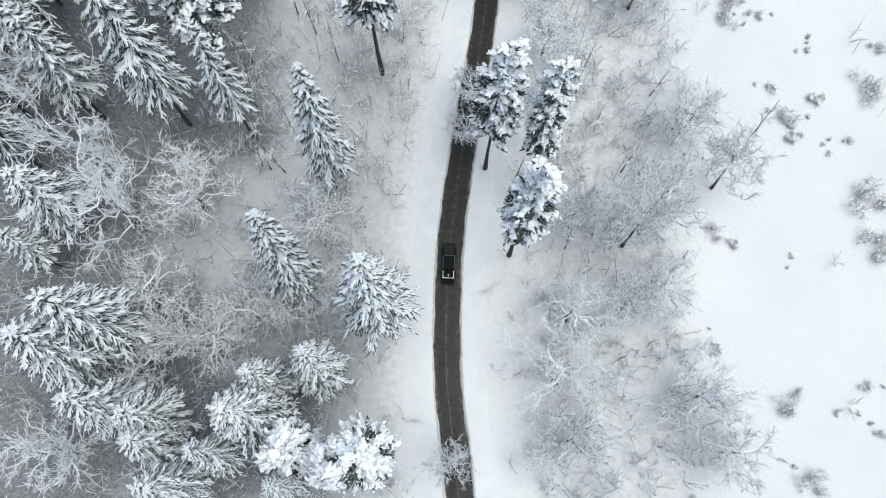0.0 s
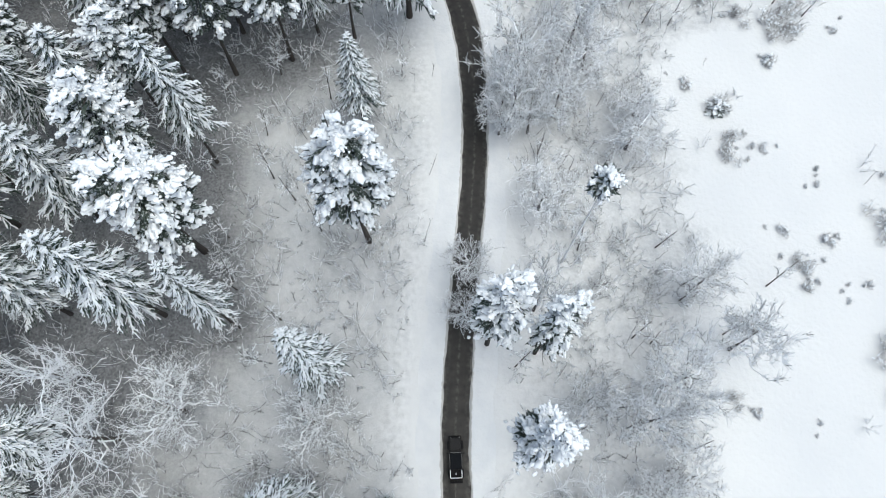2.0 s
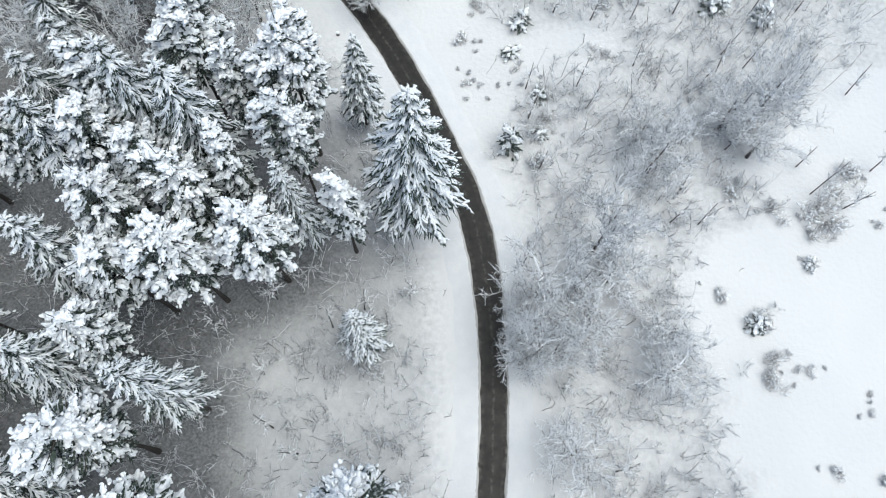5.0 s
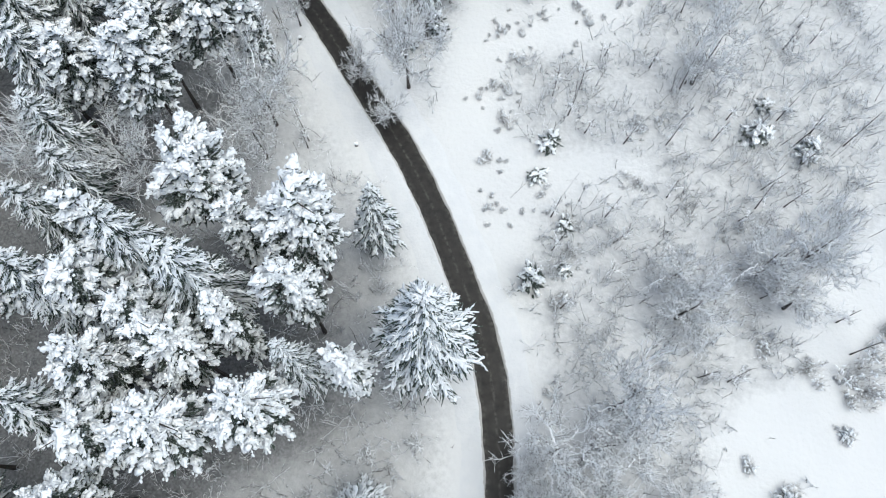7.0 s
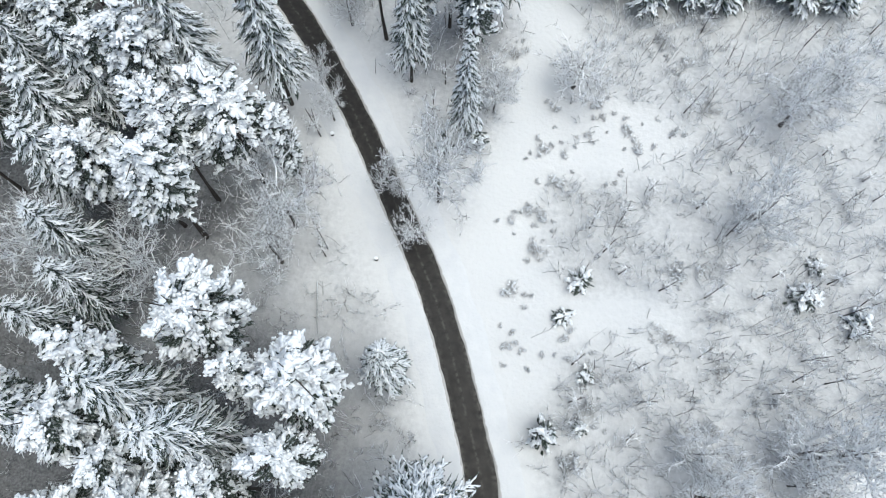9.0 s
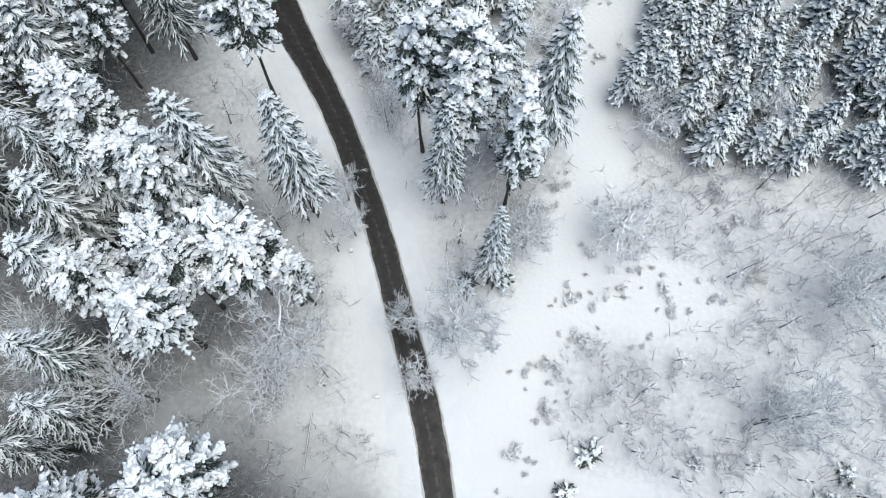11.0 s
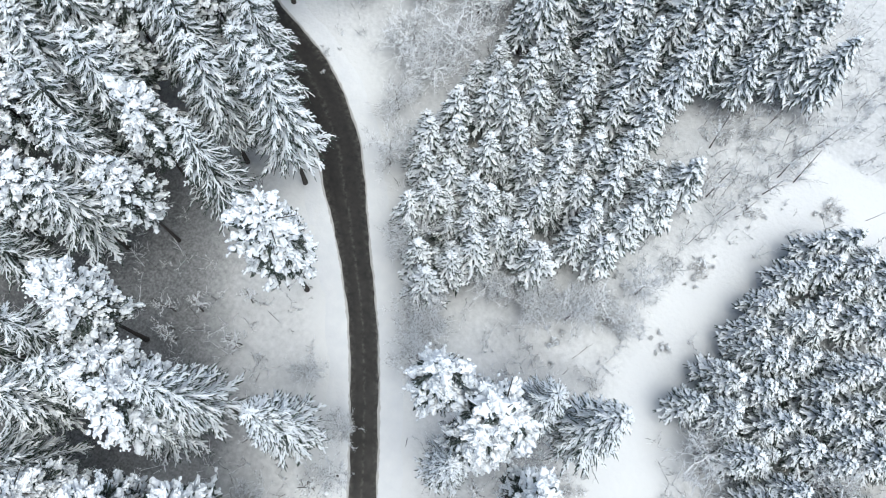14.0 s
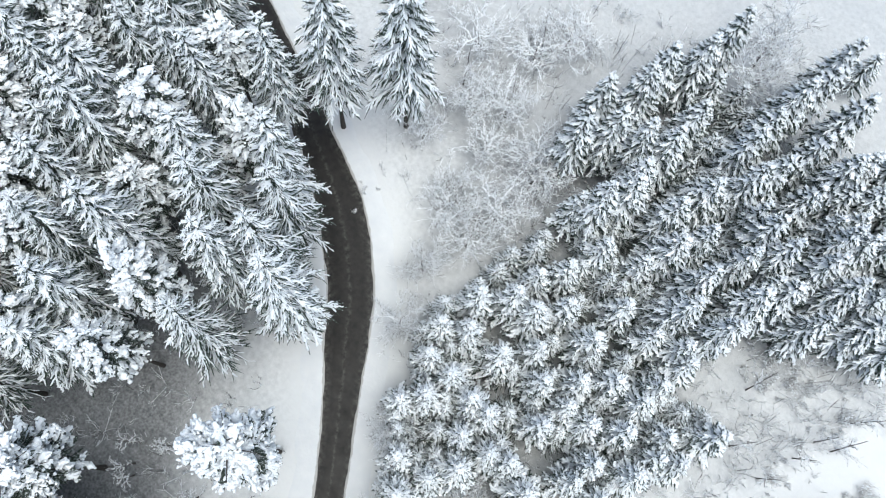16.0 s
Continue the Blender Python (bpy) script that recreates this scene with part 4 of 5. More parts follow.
BUSHES_B = [
    (51.4, 48.3, 1.2), (55.4, 86, 2.6), (9.8, 122.3, 1.3), (8.7, 114.4, 0.8), (15.3, 87.8, 0.8), (47.8, 89.6, 0.6),
    (47.7, 67.1, 0.7), (38, 113.1, 1.6), (40, 101.5, 1.1), (14.6, 150.8, 0.9), (21.4, 152.5, 0.9), (25.3, 148.5, 1.1),
    (26.9, 145.3, 1.1), (32, 148.1, 0.7), (19.4, 147, 0.7), (12.8, 143.5, 1.2), (16.1, 143.4, 0.8), (10.7, 133.8, 1.1),
    (8.8, 132.4, 0.8), (13.2, 133.2, 1.1), (12.2, 128.4, 1.7), (32.3, 126.1, 1.4), (35.5, 127.2, 1.1), (44.5, 109.4, 0.9),
    (7.1, 155.6, 2.3), (35.6, 169.8, 1.1), (31.5, 165.1, 0.9), (34.9, 161.3, 1.2), (29.8, 117.1, 1.8), (20, 111.6, 1.8),
    (20.1, 105.8, 1.9), (18.8, 100, 1.4),
]
BUSHES_C = [
    (23.6, 139.9, 0.5), (15.4, 138.3, 1.3), (16.9, 115.9, 0.8), (38.1, 153.5, 1.7), (10.9, 113.8, 0.6), (19.3, 159.7, 0.6),
    (20.2, 152.1, 0.7), (30.7, 164, 1.5), (8.2, 160.9, 1.7), (12.6, 208.9, 1.6), (9.9, 197.8, 1.2), (10.5, 183.9, 1),
    (-2.9, 176.3, 1.1), (9.7, 196, 1.6), (3, 183.6, 2.2), (-7.2, 179.2, 2.3), (4.5, 222.2, 2.4), (13, 214.8, 1),
    (23.5, 215.9, 2), (1.5, 189.2, 0.9), (3.7, 218.6, 1.9), (7, 220.9, 1.9), (15.6, 222.5, 1.4), (-47.1, 207.8, 1.9),
    (-44.7, 209, 1.2), (-39.3, 212, 1.2), (-55.8, 197.5, 0.7), (46.8, 54.6, 0.41), (56.8, 52.6, 0.55), (48.2, 50.4, 0.53),
    (52.4, 46.5, 0.53), (56.1, 62, 0.34),
]
BUSHES_D = [
    (56.2, 63, 0.55), (51.3, 67, 0.39), (56.5, 45.8, 0.4), (55.3, 44.8, 0.41), (68.1, 59.1, 0.56), (64.1, 56, 0.4),
    (62.1, 36.1, 0.41), (61, 28.8, 0.45), (46.4, 10.1, 0.52), (57.4, 10.7, 0.34), (50.5, 7.4, 0.55), (44.5, 1, 0.41),
    (54.8, 6.2, 0.45), (40, 30.3, 0.5), (38.6, 30.6, 0.47), (36, 18.1, 0.31), (47.5, 26.7, 0.32), (45.5, 67, 0.33),
    (37.5, 79.9, 0.33), (45.7, 73.7, 0.37), (47.1, 69.1, 0.5), (52.2, 82, 0.49), (66.1, 88.1, 0.42), (46.2, 94.7, 0.55),
    (50.5, 90.6, 0.51), (54.4, 86.2, 0.51), (64.5, 93, 0.51), (54, 49.4, 0.44), (53.5, 88.4, 0.49), (12.2, 121.5, 0.5),
    (11.3, 119.8, 0.5), (11.2, 121.8, 0.5),
]
BUSHES_E = [
    (10.1, 114.7, 0.53), (9.7, 116.1, 0.57), (8.1, 117.1, 0.4), (17, 87.5, 0.32), (49.9, 91.1, 0.56), (46.7, 65.1, 0.48),
    (37.6, 115.8, 0.33), (37.5, 111.7, 0.39), (36.4, 115.1, 0.41), (42.8, 102.3, 0.4), (41.5, 102.6, 0.36), (38, 100.1, 0.4),
    (14.4, 148, 0.37), (17, 152.6, 0.58), (13.3, 152.4, 0.44), (23.4, 151.2, 0.49), (22.3, 153.8, 0.47), (21.8, 150, 0.49),
    (22.3, 147.9, 0.31), (27.6, 149.8, 0.3), (25, 150.5, 0.52), (29.3, 145.9, 0.57), (24.9, 145.3, 0.41), (26.3, 147, 0.58),
    (29.9, 150.5, 0.49), (33.9, 148.5, 0.56), (32.6, 149.2, 0.41), (17.9, 146.6, 0.33), (17.6, 145, 0.43), (20.1, 146, 0.44),
    (11, 143.4, 0.41), (12, 145.6, 0.59),
]
BUSHES_F = [
    (10.4, 142.4, 0.39), (17.2, 140.9, 0.39), (15.6, 145.5, 0.42), (14.1, 144.9, 0.53), (12.5, 134.3, 0.47), (11.1, 135, 0.48),
    (11.9, 132.1, 0.56), (9.2, 133.8, 0.44), (9.3, 130.4, 0.3), (6.8, 132.2, 0.45), (14.7, 131.5, 0.42), (14.9, 132.6, 0.43),
    (12.5, 134.4, 0.38), (13.4, 129.7, 0.34), (13.2, 126.7, 0.51), (11.1, 126.5, 0.58), (32.9, 127.8, 0.54), (30.3, 124.4, 0.45),
    (32.5, 124.3, 0.37), (36.2, 128.3, 0.48), (38, 128.3, 0.44), (38.2, 126.2, 0.54), (46.5, 108.3, 0.35), (42.1, 109.5, 0.46),
    (41.9, 108.1, 0.51), (8.7, 157.5, 0.57), (4.1, 155.8, 0.54), (6.3, 152.7, 0.51), (37.9, 171.9, 0.54), (37.3, 167.6, 0.48),
    (37.4, 169.1, 0.46), (32.3, 162.7, 0.33),
]
BUSHES_G = [
    (30.3, 165.5, 0.52), (33, 163.6, 0.45), (32.6, 159.5, 0.56), (33.5, 159, 0.47), (34, 159.9, 0.48), (28.6, 117.4, 0.33),
    (31.9, 116.5, 0.5), (28.5, 116.7, 0.49), (19.6, 109.9, 0.54), (20.5, 114.3, 0.37), (21.3, 112.5, 0.3), (21.7, 108.4, 0.34),
    (22.4, 104.2, 0.41), (21.2, 104.7, 0.45), (20.1, 99.8, 0.32), (22.2, 139.2, 0.55), (24.6, 141.5, 0.36), (24.3, 141, 0.46),
    (13.7, 137.3, 0.38), (12.2, 138.5, 0.53), (13.9, 138.4, 0.39), (17.2, 113.2, 0.5), (17.7, 117.1, 0.57), (15.6, 113.6, 0.38),
    (37.7, 155.6, 0.57), (36.3, 151.6, 0.31), (36.6, 152.3, 0.4), (8.9, 111.6, 0.5), (12.1, 111.3, 0.51), (13.9, 113.4, 0.59),
    (21.3, 160, 0.39), (17.6, 158.6, 0.32),
]
BUSHES_H = [
    (21, 160.3, 0.59), (21.5, 150.6, 0.55), (19.8, 153.4, 0.38), (20.6, 150.1, 0.57), (31.7, 161.6, 0.48), (31.3, 162.3, 0.37),
    (28.8, 161.9, 0.36), (6, 160.8, 0.55), (9, 162.8, 0.51), (8, 162.6, 0.32), (11.5, 207.2, 0.31), (14.7, 209.7, 0.48),
    (13.6, 206.8, 0.31), (11.1, 200, 0.38), (8.5, 198.2, 0.32), (8.6, 196.3, 0.31), (8.5, 184.2, 0.41), (9.9, 182.5, 0.47),
    (9.1, 185.2, 0.51), (-4.8, 177.7, 0.48), (-1.8, 173.8, 0.51), (-2.4, 178, 0.58), (10.4, 194.2, 0.4), (9.2, 193.8, 0.33),
    (11.4, 198.1, 0.49), (0.1, 184.7, 0.47), (5.1, 181.7, 0.56), (1.2, 184.6, 0.39), (-9.7, 181.2, 0.31), (-8.7, 181, 0.4),
    (-8.4, 177.8, 0.45), (4.6, 224.5, 0.45),
]
BUSHES_I = [
    (6.2, 221.1, 0.36), (6.3, 222.6, 0.5), (12.6, 211.9, 0.43), (14.2, 212, 0.31), (12.5, 217.4, 0.47), (24.8, 215.2, 0.44),
    (22.3, 214.5, 0.45), (21.1, 214.2, 0.57), (2, 191.6, 0.48), (0, 189.4, 0.46), (-1.2, 190.2, 0.51), (1.1, 218.2, 0.5),
    (1.9, 217.2, 0.54), (1.6, 220.5, 0.31), (7.2, 217.9, 0.51), (9.1, 223, 0.33), (9.9, 219.9, 0.55), (13.8, 224.8, 0.39),
    (15.5, 219.7, 0.58), (15.9, 220.7, 0.44), (-46.2, 210.6, 0.34), (-46.6, 210.8, 0.34), (-47.6, 206.6, 0.31), (-46, 210.8, 0.54),
    (-46, 211.7, 0.4), (-46.1, 208.5, 0.36), (-41.7, 210.4, 0.36), (-54.3, 194.8, 0.44), (-57.1, 198.5, 0.36), (-54.3, 199.6, 0.34),
]
BUSHES = BUSHES_A + BUSHES_B + BUSHES_C + BUSHES_D + BUSHES_E + BUSHES_F + BUSHES_G + BUSHES_H + BUSHES_I

DWARF_PINES_A = [
    (14.2, 103, 6.8, 2.6), (-1.5, 142.2, 7.5, 2.4), (18.9, 104.4, 2.5, 1.6), (19.7, 111, 2, 1.8), (16.5, 119, 2, 2), (18.7, 123.9, 2.5, 2.5),
    (50.2, 124.6, 3, 2.5), (56.8, 121.8, 3, 2), (53, 81.1, 1.5, 1.2), (49.3, 124.3, 3, 2.9), (56.5, 121, 3, 2.7), (2.6, 144.3, 7, 2.5),
    (43.6, 73.2, 2, 1.9), (44.1, 73.8, 2, 1.7), (51.6, 129.2, 2, 1.9),
]
DWARF_PINES = DWARF_PINES_A

# ---- ground, road and verges ----
ROAD = [  # x, y, half width
    (6.2, -60, 1.7), (4.6, -25, 1.7), (3.1, -2.6, 1.7), (1.85, 9.6, 1.65), (1.6, 17, 1.65), (1.75, 24.4, 1.65), (2.2, 31, 1.68), (3.3, 40, 1.7),
    (5.1, 51.8, 1.68), (6.4, 59.3, 1.68), (7.6, 68, 1.7), (8.35, 76, 1.75), (8.5, 82.5, 1.85), (8.1, 90, 1.95), (7.0, 96.8, 1.95),
    (5.6, 101.5, 1.85), (3.7, 107.3, 1.85), (1.3, 114.4, 1.85), (-2.2, 122.8, 1.85), (-7.6, 133, 1.8), (-14.4, 145.5, 1.75), (-18.9, 152.9, 1.8),
    (-23.8, 160.3, 1.85), (-28.9, 167.1, 1.95), (-35.6, 174.9, 2.3), (-41.2, 181.0, 3.0), (-46.6, 186.8, 3.2), (-56.1, 193.4, 3.4), (-67.1, 198.6, 2.6), (-81, 204.3, 1.9), (-110, 214, 1.8), (-150, 226, 1.8),
]


def spline(rows, step=1.0):
    """A smooth line through rows, sampled evenly."""
    p = np.array(rows, float)
    p = np.vstack([2 * p[0] - p[1], p, 2 * p[-1] - p[-2]])
    out = []
    for i in range(1, len(p) - 2):
        m = max(2, int(np.hypot(*(p[i + 1] - p[i])[:2]) / step))
        for t in np.arange(m) / m:
            out.append(0.5 * (2 * p[i] + (p[i + 1] - p[i - 1]) * t + (2 * p[i - 1] - 5 * p[i] + 4 * p[i + 1] - p[i + 2]) * t ** 2 + (3 * p[i] - p[i - 1] - 3 * p[i + 1] + p[i + 2]) * t ** 3))
    return np.array(out)


LINE = spline(ROAD)
TAN = unit(np.gradient(LINE[:, :2], axis=0))
NOR = np.stack([TAN[:, 1], -TAN[:, 0]], 1)


def road_gap(x, y):
    """Metres from the road's edge (negative on the road), and on which side."""
    x, y = np.asarray(x, float), np.asarray(y, float)
    d = np.full(x.shape, 1e9)
    for a in range(0, len(LINE), 40):
        seg = LINE[a:a + 40]
        g = np.hypot(x[..., None] - seg[:, 0], y[..., None] - seg[:, 1]) - seg[:, 2]
        d = np.minimum(d, g.min(-1))
    return d


def wave(x, y):
    return 0.5 * np.sin(x * 0.21 + 1.3) * np.sin(y * 0.17 + 0.4) + 0.3 * np.sin(x * 0.47 + y * 0.33) + 0.2 * np.sin(x * 0.83 - y * 0.71 + 2)


# bounds of the open snow, east of the brush, as x at each y
CLEAR_Y = (-60, 0, 12, 25, 36, 44, 52, 62, 74, 80, 88, 96, 104, 112)
CLEAR_X = (33, 34, 33, 31, 30, 34, 36, 36, 33, 33, 46, 48, 56, 70)


def brush(x, y):
    """How thick the undergrowth stands at x, y, from 0 to 1."""
    gap = road_gap(x, y)
    d = np.clip((gap - 3.8) / np.where((x > 0) & (y < 62), 9.0, 4.5), 0, 1)
    edge = np.interp(y, CLEAR_Y, CLEAR_X) + 2 * np.sin(y * 0.5) + 1.2 * np.sin(y * 1.3)
    open_east = np.clip((edge - x) / 4 + 0.5, 0.02, 1)
    d = np.where((x > 0) & (y < 112), d * open_east, d)
    # the white track that runs north-east between the plantations
    ty = np.array((118, 126, 136, 146, 160, 175, 190, 205, 225))
    tx = np.array((5, 7, 8.5, 12, 13, 13, 14, 20, 27))
    tw = np.array((3, 3.5, 4.5, 5, 4.5, 5.5, 8, 8, 8))
    track = np.abs(x - np.interp(y, ty, tx)) - np.interp(y, ty, tw)
    d = np.where((y > 116) & (y < 225), d * np.clip(track / 4 + 0.15, 0.05, 1), d)
    # snowy opening beside the bend
    d = d * np.clip((np.hypot((x - 22) / 13, (y - 147) / 7) - 0.7) * 1.5, 0.08, 1) * np.clip((np.hypot((x - 25) / 10, (y - 118.5) / 5) - 0.6) * 1.5, 0.1, 1)
    d = d * np.clip((np.hypot((x - 12) / 6, (y - 116) / 13) - 0.6) * 1.5, 0.12, 1)
    d = np.where((x < -14) & (y < 34) & (y > 8), d * 1.8, d)
    d = np.where((x > -60) & (x < -8) & (y > 118) & (y < 175), d * 0.8, d)
    d = np.where((y > 175) & (x < 5), d * np.clip(0.5 + (y - 200) / 40, 0.5, 0.9), d)
    d = np.where((y > 120) & (gap < 16), d * 0.55, d)
    d = np.where((x > 5) & (y > 88), d * 1.1, d)
    d = np.where((x > -24) & (x < 2) & (y > 40) & (y < 118), d * 0.95, d)
    return d


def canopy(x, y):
    """How closed the tall conifers stand over x, y: thin snow there, and their shade painted on the ground."""
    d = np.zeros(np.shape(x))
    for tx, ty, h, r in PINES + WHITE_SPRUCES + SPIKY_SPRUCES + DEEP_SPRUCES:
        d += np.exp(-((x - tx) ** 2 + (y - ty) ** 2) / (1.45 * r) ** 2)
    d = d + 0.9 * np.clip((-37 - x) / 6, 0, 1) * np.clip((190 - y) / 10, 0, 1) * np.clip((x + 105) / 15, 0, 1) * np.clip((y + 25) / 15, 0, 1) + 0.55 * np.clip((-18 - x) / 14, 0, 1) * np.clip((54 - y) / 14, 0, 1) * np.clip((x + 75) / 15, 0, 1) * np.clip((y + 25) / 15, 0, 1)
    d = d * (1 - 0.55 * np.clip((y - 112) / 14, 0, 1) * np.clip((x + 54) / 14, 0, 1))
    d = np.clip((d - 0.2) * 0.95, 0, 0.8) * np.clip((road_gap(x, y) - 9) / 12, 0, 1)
    # painted shade spot around each plantation stem
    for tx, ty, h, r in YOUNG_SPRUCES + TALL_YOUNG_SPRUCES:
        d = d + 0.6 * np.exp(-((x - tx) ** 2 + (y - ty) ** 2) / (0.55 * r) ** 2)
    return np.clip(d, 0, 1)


def lines(lo, hi, step, far):
    c = list(np.arange(lo, hi + 0.01, step))
    g, out = step, 1.45
    left, right = [], []
    a, b = lo, hi
    while b < far:
        g *= out
        a, b = a - g, b + g
        left.append(a)
        right.append(b)
    return np.array(left[::-1] + c + right)


gx, gy = lines(-120, 100, 1.6, 3000), lines(-40, 300, 1.6, 3000)
GX, GY = np.meshgrid(gx, gy)
gap = road_gap(GX, GY)
near = np.clip((gap - 1.5) / 8, 0, 1)
GZ = 0.16 * wave(GX, GY) * near - 0.25 * (gap < 1.3) + 0.05 * np.sin(GX * 2.1) * np.sin(GY * 1.9) * near
idx = np.arange(GX.size).reshape(GX.shape)
ground = new("ground", mesh_of("ground", np.stack([GX, GY, GZ], -1).reshape(-1, 3), np.stack([idx[:-1, :-1], idx[:-1, 1:], idx[1:, 1:], idx[1:, :-1]], -1).reshape(-1, 4), SNOW))
# mask for the conifer shade painted into the ground colour
ground.data.attributes.new("duff_shade", "FLOAT", "POINT").data.foreach_set("value", canopy(GX, GY).ravel().astype(np.float32))
# follows the brush: ground cover together with its painted shade
ground.data.attributes.new("litter_shade", "FLOAT", "POINT").data.foreach_set("value", (np.clip(brush(GX, GY), 0, 1) * np.where(GX > 5, 0.6, 1.0)).ravel().astype(np.float32))
tagged(ground, "white snow-covered forest floor and open field", "ground", kind="structure")


def strip(name, offsets, mat, label, category, u_of):
    """A ribbon along the road: offsets(i) gives distance from the middle and height across it."""
    rows = [offsets(i) for i in range(len(LINE))]
    k = len(rows[0])
    v = np.array([[(*(LINE[i, :2] + NOR[i] * o), z) for o, z in row] for i, row in enumerate(rows)])
    idx = np.arange(len(rows) * k).reshape(-1, k)
    q = np.stack([idx[:-1, :-1], idx[:-1, 1:], idx[1:, 1:], idx[1:, :-1]], -1).reshape(-1, 4)
    me = mesh_of(name, v.reshape(-1, 3), q, mat)
    uv = me.uv_layers.new(name="UVMap")
    u = np.array([[u_of(j, o, i) for j, (o, z) in enumerate(row)] for i, row in enumerate(rows)]).ravel()
    vi = q.ravel()
    uv.data.foreach_set("uv", np.stack([u[vi], np.repeat(np.arange(len(rows)), k)[vi] * 1.0], 1).ravel().astype(np.float32))
    return tagged(new(name, me), label, category, kind="structure")


def rough_edge(i, s):
    return 0.07 * math.sin(i * 0.9 + s * 3) + 0.05 * math.sin(i * 2.3 + s) + 0.05 * math.sin(i * 0.31 + 2 * s)


strip("road", lambda i: [(LINE[i, 2] * f, 0.02 + 0.04 * (1 - abs(f))) for f in (-1.15, -0.8, -0.4, 0, 0.4, 0.8, 1.15)], ASPHALT, "narrow dark wet asphalt road with slushy edges", "road", lambda j, o, i: 0.5 + 0.5 * o / LINE[i, 2])
for s, nm in ((1, "verge_east"), (-1, "verge_west")):
    strip(nm, lambda i, s=s: [(s * (LINE[i, 2] + d + (rough_edge(i, s) if d < 1 else 0)), z + 0.04 * math.sin(i * 0.7 + d * 3) * (d > 0.3)) for d, z in ((-0.02, -0.05), (0.05, 0.10), (0.35, 0.17), (0.9, 0.15), (1.6, 0.11), (2.4, 0.06), (3.2, 0.01), (4.2, -0.16))][::s], VERGE, "smooth white ploughed snow bank along the road", "snow bank", lambda j, o, i: abs(o) - LINE[i, 2])

# ---- trees ----


def conifer(name, label, group, seed, snow, green, height, radius, needle, wood=None, girth=0.24, category="conifer tree", rind=None):
    ob = thing(name, label, category, group)
    rng = np.random.default_rng(seed)
    part("trunk", trunk_mesh("trunk", height * 0.985, girth, rind or BARK, rng), ob, "frosted grey bark" if rind else "dark bark")
    part("crown", mesh_of("crown", *green, needle, False), ob, "dark green needles", "stuff")
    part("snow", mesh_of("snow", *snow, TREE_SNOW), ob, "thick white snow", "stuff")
    if wood is not None:
        part("branchwork", mesh_of("branchwork", *wood, BARK), ob, "", "stuff")
    return ob


def tall_spruce(seed):
    s, g = spruce_meshes(seed, 30, 4.6, 0.30, 18, 11, 18, 0.245, 0.60, 0.25, 0.50, 0.04, 0.22, 0.50, 0.026, 0.85, 0.05)
    return conifer("spruce", "tall spruce with drooping boughs under heavy white snow", "snowy forest spruces", seed, s, g, 30, 4.6, NEEDLES)


def spiky_spruce(seed):
    s, g = spruce_meshes(seed, 30, 4.6, 0.36, 15, 10, 18, 0.21, 0.54, 0.20, 0.42, 0.06, 0.26, 0.50, 0.018, 0.85, 0.05)
    return conifer("spruce", "tall dark spruce with long snow-lined boughs like fingers", "snowy forest spruces", seed, s, g, 30, 4.6, NEEDLES)


def dark_spruce(seed):
    s, g = spruce_meshes(seed, 30, 4.6, 0.30, 14, 10, 11, 0.20, 0.55, 0.20, 0.45, 0.08, 0.28, 0.5, 0.016, 1.0, 0.55)
    return conifer("spruce", "tall dark green spruce with thin snow along its boughs", "snowy forest spruces", seed, s, g, 30, 4.6, NEEDLES)


def tall_pine(seed):
    s, g, w = pine_meshes(seed, 30, 4.6, 0.42, 165, 1.08)
    return conifer("pine", "tall pine with a rounded crown of heavy snow clumps", "snowy forest pines", seed, s, g, 30, 4.6, PINE_NEEDLES, w)


def slim_pine(seed):
    s, g, w = pine_meshes(seed, 30, 2.9, 0.48, 115, 0.95)
    return conifer("pine", "slim tall pine with a narrow snow-laden crown", "snowy forest pines", seed, s, g, 30, 2.9, PINE_NEEDLES, w, 0.18)


def dwarf_pine(seed):
    s, g, w = pine_meshes(seed, 3.2, 1.8, 0.9, 34, 0.55, 0.4)
    return conifer("dwarf_pine", "low young pine bent under lumps of snow", "young pines in the clearing", seed, s, g, 3.2, 1.8, PINE_NEEDLES, None, 0.06)


def young_spruce(seed):
    s, g = spruce_meshes(seed, 14, 2.0, 0.26, 12, 9, 10, 0.21, 0.70, 0.20, 0.36, 0.0, 0.20, 0.52, 0.014, 0.85, 0.0)
    return conifer("young_spruce", "slender young plantation spruce frosted white with snow", "plantation spruces", seed, s, g, 14, 2.0, NEEDLES, girth=0.11)


def shaded_spruce(seed):
    s, g = spruce_meshes(seed, 14, 2.0, 0.20, 10, 9, 8, 0.13, 0.60, 0.20, 0.40, 0.0, 0.2, 0.55, 0.012, 1.0, 0.4)
    return conifer("young_spruce", "overtopped dark young spruce with little snow on it", "plantation spruces", seed, s, g, 14, 2.0, NEEDLES, girth=0.10)


def edge_spruce(seed):
    s, g = spruce_meshes(seed, 20, 3.0, 0.24, 15, 10, 12, 0.25, 0.64, 0.20, 0.40, 0.0, 0.22, 0.52, 0.016, 0.85, 0.0)
    return conifer("spruce", "mid-sized spruce with snow-lined drooping boughs", "plantation spruces", seed, s, g, 20, 3.0, NEEDLES, girth=0.15)


